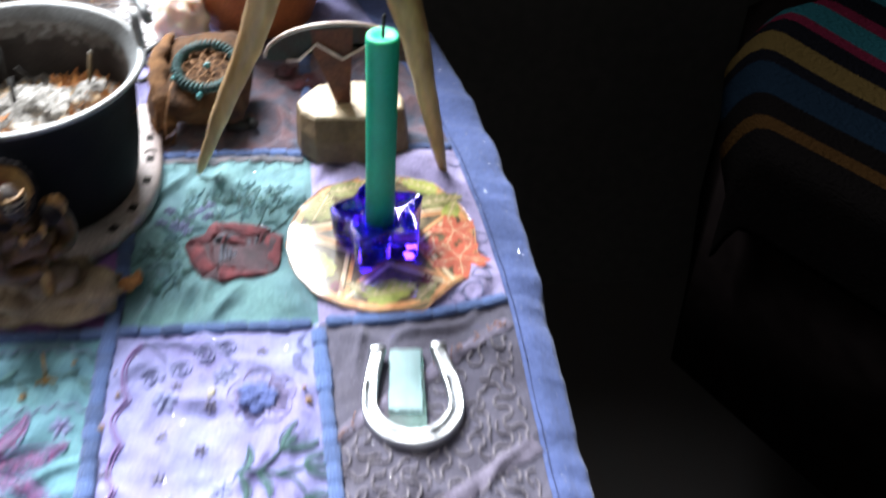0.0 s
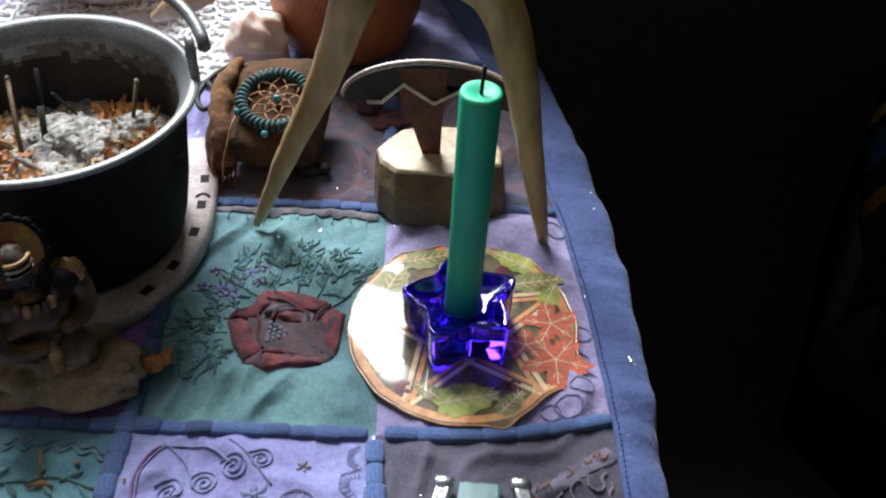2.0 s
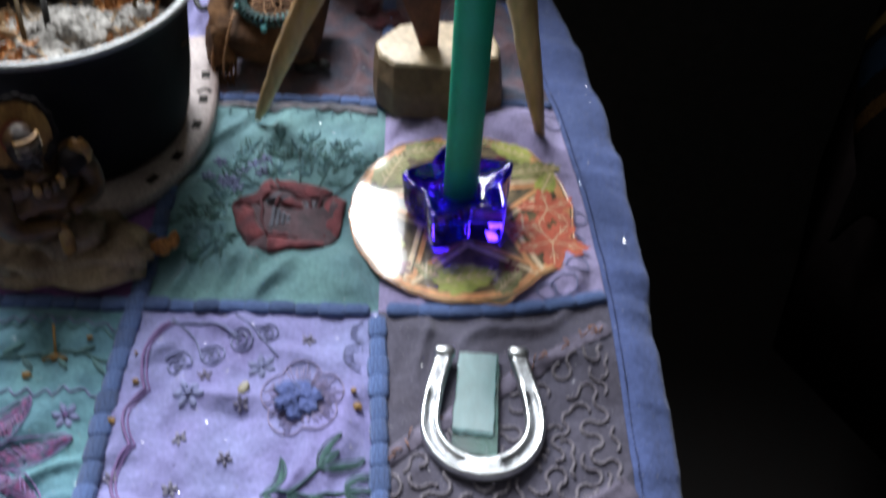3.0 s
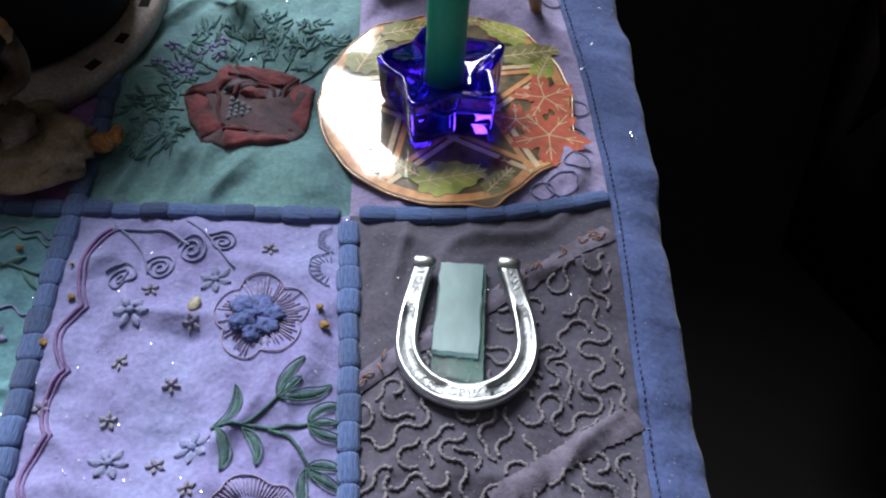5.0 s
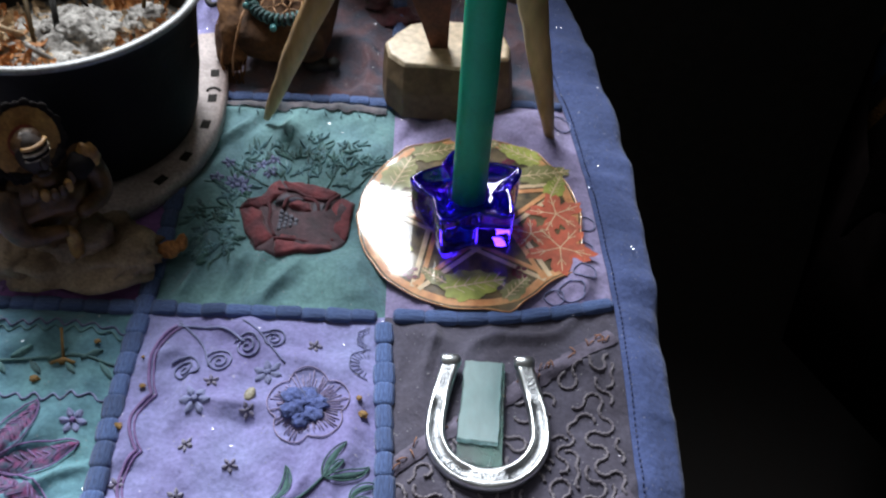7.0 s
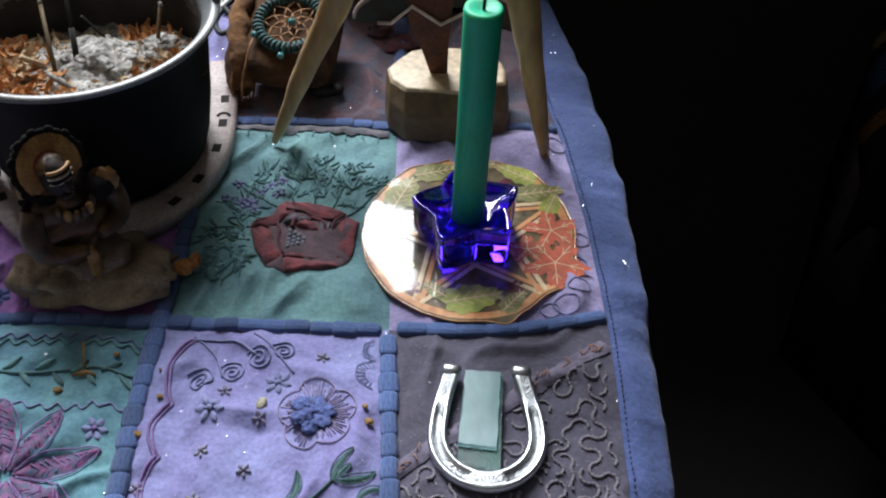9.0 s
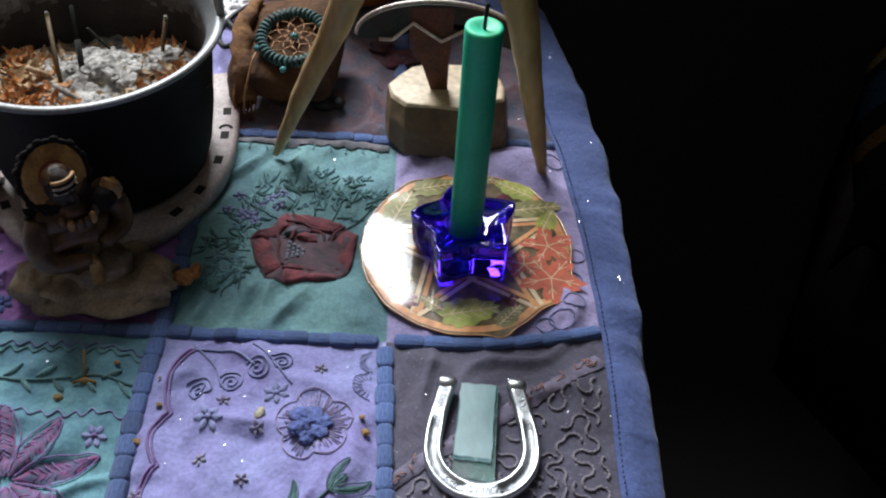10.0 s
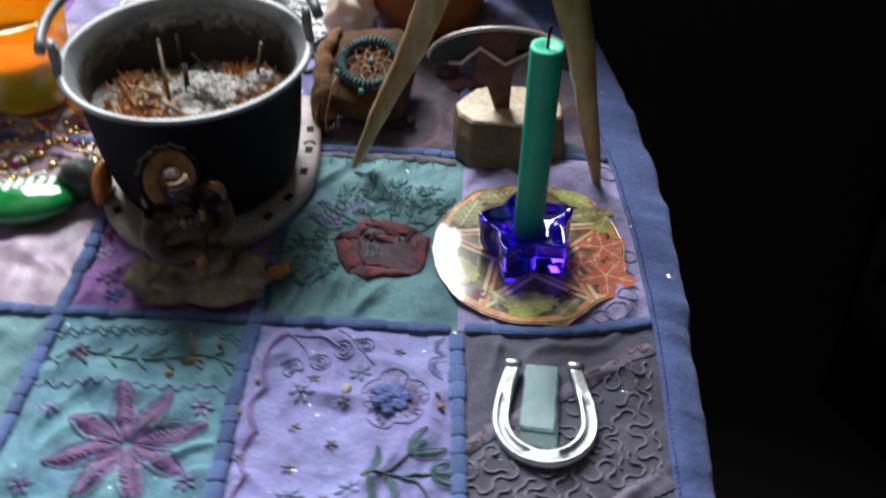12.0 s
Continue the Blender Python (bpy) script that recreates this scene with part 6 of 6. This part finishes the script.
part("drawstring", tube(smooth_line([(-0.074, 0.205, 0.012), (-0.086, 0.192, 0.010), (-0.091, 0.178, 0.008), (-0.086, 0.166, 0.009), (-0.080, 0.172, 0.011), (-0.088, 0.186, 0.010)], 8), 0.0014, 6), M["leather_black"], pouch, "black leather drawstring")
part("toggle", join(ball((-0.0365, 0.1325, 0.0032), (0.0052, 0.0034, 0.0030), 8, 12, rough=0.4), ball((-0.0305, 0.1345, 0.0028), (0.0034, 0.0030, 0.0026), 8, 12, rough=0.4)), M["leather_black"], pouch, "knotted dark leather end")

# ---- things behind ----
prv = ball((-0.0690, 0.2150, 0.0150), (0.0150, 0.0130, 0.0160), 20, 28, Matrix.Rotation(0.3, 3, "Z"), 0.28)
solo("pink_crystal", prv, M["pink_rock"], (-0.069, 0.215, 0.0), "pale pink translucent rough crystal lump", "crystal")
pot2 = thing("terracotta_vase", (-0.030, 0.245, 0), "squat orange-brown terracotta vase behind the pink crystal", "vase")
part("body", lathe([(0.0, 0.0006), (0.026, 0.0006), (0.030, 0.004), (0.036, 0.020), (0.0385, 0.036), (0.0375, 0.054), (0.034, 0.070), (0.030, 0.082), (0.0265, 0.082), (0.031, 0.068), (0.035, 0.053), (0.036, 0.036), (0.033, 0.020), (0.0, 0.010)], 64, (-0.030, 0.245, 0)), M["terracotta"], pot2)
part("rim", lathe([(0.0270, 0.0810), (0.0310, 0.0810), (0.0323, 0.0835), (0.0310, 0.0860), (0.0270, 0.0860), (0.0260, 0.0835)], 64, (-0.030, 0.245, 0)), M["terracotta"], pot2)
# stands for a dark mass; box form and height added to block light
bag = thing("blocking_box", (0.017, 0.321, 0), "dark mass behind the antler, built as a tall light-blocking box", "box")
part("body", prism([(-0.014, 0.292), (0.048, 0.292), (0.048, 0.350), (-0.014, 0.350)], 0.0006, 0.172, 0.002), M["velvet"], bag, smooth=False)
part("lid", prism([(-0.0155, 0.2905), (0.0495, 0.2905), (0.0495, 0.3515), (-0.0155, 0.3515)], 0.1725, 0.200, 0.002), M["velvet"], bag, smooth=False)
doily = thing("crochet_doily", (-0.136, 0.252, 0), "white crocheted lace doily lying on the cloth", "doily")
loops = []
for ring_i in range(6):
    r0 = 0.014 + ring_i * 0.0105
    n = 14 + ring_i * 7
    for k in range(n):
        a = 2 * math.pi * k / n
        c = Vector((-0.136 + r0 * math.cos(a), 0.252 + r0 * math.sin(a), 0.0042))
        loops.append(tube([c + Vector((0.0052 * math.cos(b + a) * 0.9, 0.0050 * math.sin(b + a), 0.0006 * math.sin(2 * b))) for b in [j * 0.785 for j in range(8)]], 0.0011, 5, closed=True))
part("lace", join(*loops), M["lace"], doily)
part("centre", lathe([(0.0, 0.0016), (0.070, 0.0016), (0.071, 0.0022), (0.070, 0.0030), (0.0, 0.0034)], 48, (-0.136, 0.252, 0)), M["lace"], doily)
dish = thing("ceramic_dish", (-0.158, 0.285, 0.005), "white ceramic dish with a violet painted band on lace", "dish")
part("dish", lathe([(0.0, 0.0052), (0.024, 0.0052), (0.026, 0.008), (0.040, 0.022), (0.047, 0.034), (0.046, 0.0352), (0.038, 0.024), (0.024, 0.011), (0.0, 0.010)], 64, (-0.158, 0.285, 0)), M["ceramic"], dish)
part("painted_band", lathe([(0.0432, 0.0255), (0.0455, 0.0295), (0.0460, 0.0297), (0.0440, 0.0255)], 64, (-0.158, 0.285, 0)), M["th_blue"], dish)

# amber votive cup
votive = thing("amber_votive", (-0.226, 0.150, 0), "glowing amber glass votive cup with yellow wax", "votive cup")
part("cup", lathe([(0.0, 0.0008), (0.020, 0.0008), (0.0225, 0.004), (0.0240, 0.020), (0.0262, 0.040), (0.0275, 0.050), (0.0262, 0.0508), (0.0245, 0.040), (0.0222, 0.020), (0.019, 0.006), (0.0, 0.005)], 56, (-0.226, 0.150, 0)), M["amber"], votive)
part("wax", lathe([(0.0, 0.0055), (0.0185, 0.0062), (0.0215, 0.020), (0.0225, 0.030), (0.020, 0.031), (0.0, 0.030)], 40, (-0.226, 0.150, 0)), mat("yellow_wax", (0.80, 0.40, 0.03), 0.4, sub=0.6, scale=40), votive, "pale yellow candle wax")

solo("amber_drop", ball((-0.1955, 0.1370, 0.0058), (0.0068, 0.0056, 0.0054), 12, 18, rough=0.15), M["amber"], (-0.1955, 0.1370, 0.0006), "small rounded amber glass piece beside the votive cup", "glass piece")
# stones and beads by the pot
green = thing("green_stone", (-0.193, 0.058, 0), "polished green pebble with white painted lettering", "stone")
part("pebble", ball((-0.193, 0.058, 0.0072), (0.0225, 0.0140, 0.0070), 14, 28, Matrix.Rotation(0.25, 3, "Z")), M["green_stone"], green)
for k in range(6):
    x = -0.204 + k * 0.0044
    y = 0.0590 + k * 0.0011
    part("lettering_bar", moved(box(-0.0014, 0.0014, -0.0036, 0.0036, 0, 0.0005), Matrix.Translation((x, y, 0.0138 - 0.00010 * (k - 2.5) ** 2 * 1.4)) @ Matrix.Rotation(-0.2 + 0.2 * (k % 2), 4, "Z")), M["white_paint"], green, smooth=False)
solo("grey_pebble", ball((-0.171, 0.071, 0.0105), (0.0100, 0.0085, 0.0100), 12, 18, rough=0.15), M["grey_stone"], (-0.171, 0.071, 0.0005), "smooth dark green-grey pebble beside the pot", "stone")
solo("amber_bead", ball((-0.1595, 0.0650, 0.0125), (0.0042, 0.0075, 0.0120), 12, 16, Matrix.Rotation(0.2, 3, "Y")), M["bead_orange"], (-0.1595, 0.0650, 0.0005), "long rust-orange bead leaning beside the pot", "bead")
for i, (x0, y0, a0) in enumerate(((-0.236, 0.098, 0.35), (-0.238, 0.118, 0.2), (-0.215, 0.125, -0.9), (-0.236, 0.082, 0.1))):
    for k in range(16):
        x, y = x0 + 0.0042 * k * math.cos(a0 + k * 0.05), y0 + 0.0042 * k * math.sin(a0 + k * 0.05)
        if math.hypot(x - PX, y - PY) < 0.056 or (abs(x + 0.193) < 0.026 and abs(y - 0.058) < 0.018) or math.hypot(x + 0.226, y - 0.150) < 0.026 or math.hypot(x + 0.171, y - 0.071) < 0.011:
            continue
        part("sewn_bead", ball(on(x, y, 0.0014), (0.0024, 0.0017, 0.0016), 6, 8, Matrix.Rotation(a0, 3, "Z")), M["magenta_bead" if (k + i) % 3 == 0 else "gold"], quilt, "shiny sewn-on bead")
clut = random.Random(5)
for k in range(90):
    x, y = clut.uniform(-0.236, -0.165), clut.uniform(0.070, 0.150)
    if math.hypot(x - PX, y - PY) < 0.056 or math.hypot(x + 0.226, y - 0.150) < 0.029 or math.hypot(x + 0.171, y - 0.071) < 0.012 or (abs(x + 0.193) < 0.026 and y < 0.077):
        continue
    sz = clut.uniform(0.0007, 0.0019)
    part("sewn_bead", ball(on(x, y, 0.0012), (sz * clut.uniform(1, 2.6), sz, sz * 0.8), 6, 8, Matrix.Rotation(clut.uniform(0, 3), 3, "Z")), M[clut.choice(("magenta_bead", "gold", "gold", "lace", "magenta", "seed"))], quilt)
for k in range(7):
    pts = [(-0.236 + 0.008 * q, 0.070 + 0.009 * k + 0.003 * math.sin(q * 1.1 + k)) for q in range(9)]
    pts = [p for p in pts if math.hypot(p[0] - PX, p[1] - PY) > 0.056 and math.hypot(p[0] + 0.226, p[1] - 0.150) > 0.027]
    if len(pts) > 2:
        cord(pts, 0.0006, "gold", name="gold_thread", n=4)

# ---- loose bits on the cloth ----
solo("flat_seed", ball((-0.039, -0.0335, 0.0012), (0.0017, 0.0026, 0.0008), 7, 12, Matrix.Rotation(-0.3, 3, "Z")), M["seed"], (-0.039, -0.0335, 0.0004), "flat beige seed lying on the periwinkle patch", "seed")
for k, (x, y) in enumerate(((-0.0745, -0.021), (-0.0725, -0.031), (-0.0765, -0.046), (-0.078, -0.062), (-0.0055, -0.034), (-0.004, -0.039), (0.018, -0.040), (-0.090, -0.016), (-0.106, -0.030), (0.019, -0.046))):
    s = 0.0007 + 0.0004 * (k % 3)
    solo("crumb", ball(on(x, y, 0.0008), (s, s * 0.8, s * 0.5), 5, 7, rough=0.7), M["crumb"], on(x, y), "small ochre crumb on the cloth", "crumb", "crumbs on the cloth", smooth=False)
solo("dry_sprig", join(tube([on(-0.099, -0.023, 0.001), on(-0.100, -0.019, 0.003), on(-0.1005, -0.015, 0.006)], 0.0005, 5), tube([on(-0.103, -0.024, 0.001), on(-0.099, -0.023, 0.0014), on(-0.095, -0.0245, 0.001)], 0.0006, 5), ball(on(-0.099, -0.0235, 0.001), (0.0016, 0.0013, 0.001), 5, 7, rough=0.6)), M["crumb"], on(-0.099, -0.023), "tiny ochre dried sprig on the teal patch", "sprig")
flecks_v, flecks_f = [], []
for k in range(5200):
    x, y = random.uniform(-0.22, 0.088), random.uniform(-0.11, 0.20)
    if x > edge_x(y) - 0.004 or math.hypot(x - CC[0], y - CC[1]) < 0.046 or math.hypot(x - PX, y - PY) < 0.058:
        continue
    s = random.uniform(0.00007, 0.00018)
    c = Vector(on(x, y, 0.0005))
    if x > seam_x(y):
        c.z += 0.0016
    e = Euler((random.gauss(0, 0.5), random.gauss(0, 0.5), random.uniform(0, 6))).to_matrix()
    o = len(flecks_v)
    flecks_v += [c + e @ Vector((s * a, s * b, 0)) for a, b in ((-1, -1), (1, -1), (1, 1), (-1, 1))]
    flecks_f.append((o, o + 1, o + 2, o + 3))
solo("glitter", (flecks_v, flecks_f), M["glitter"], (0, 0, 0), "fine silver glitter specks scattered on the cloth", "glitter", kind="stuff", smooth=False)
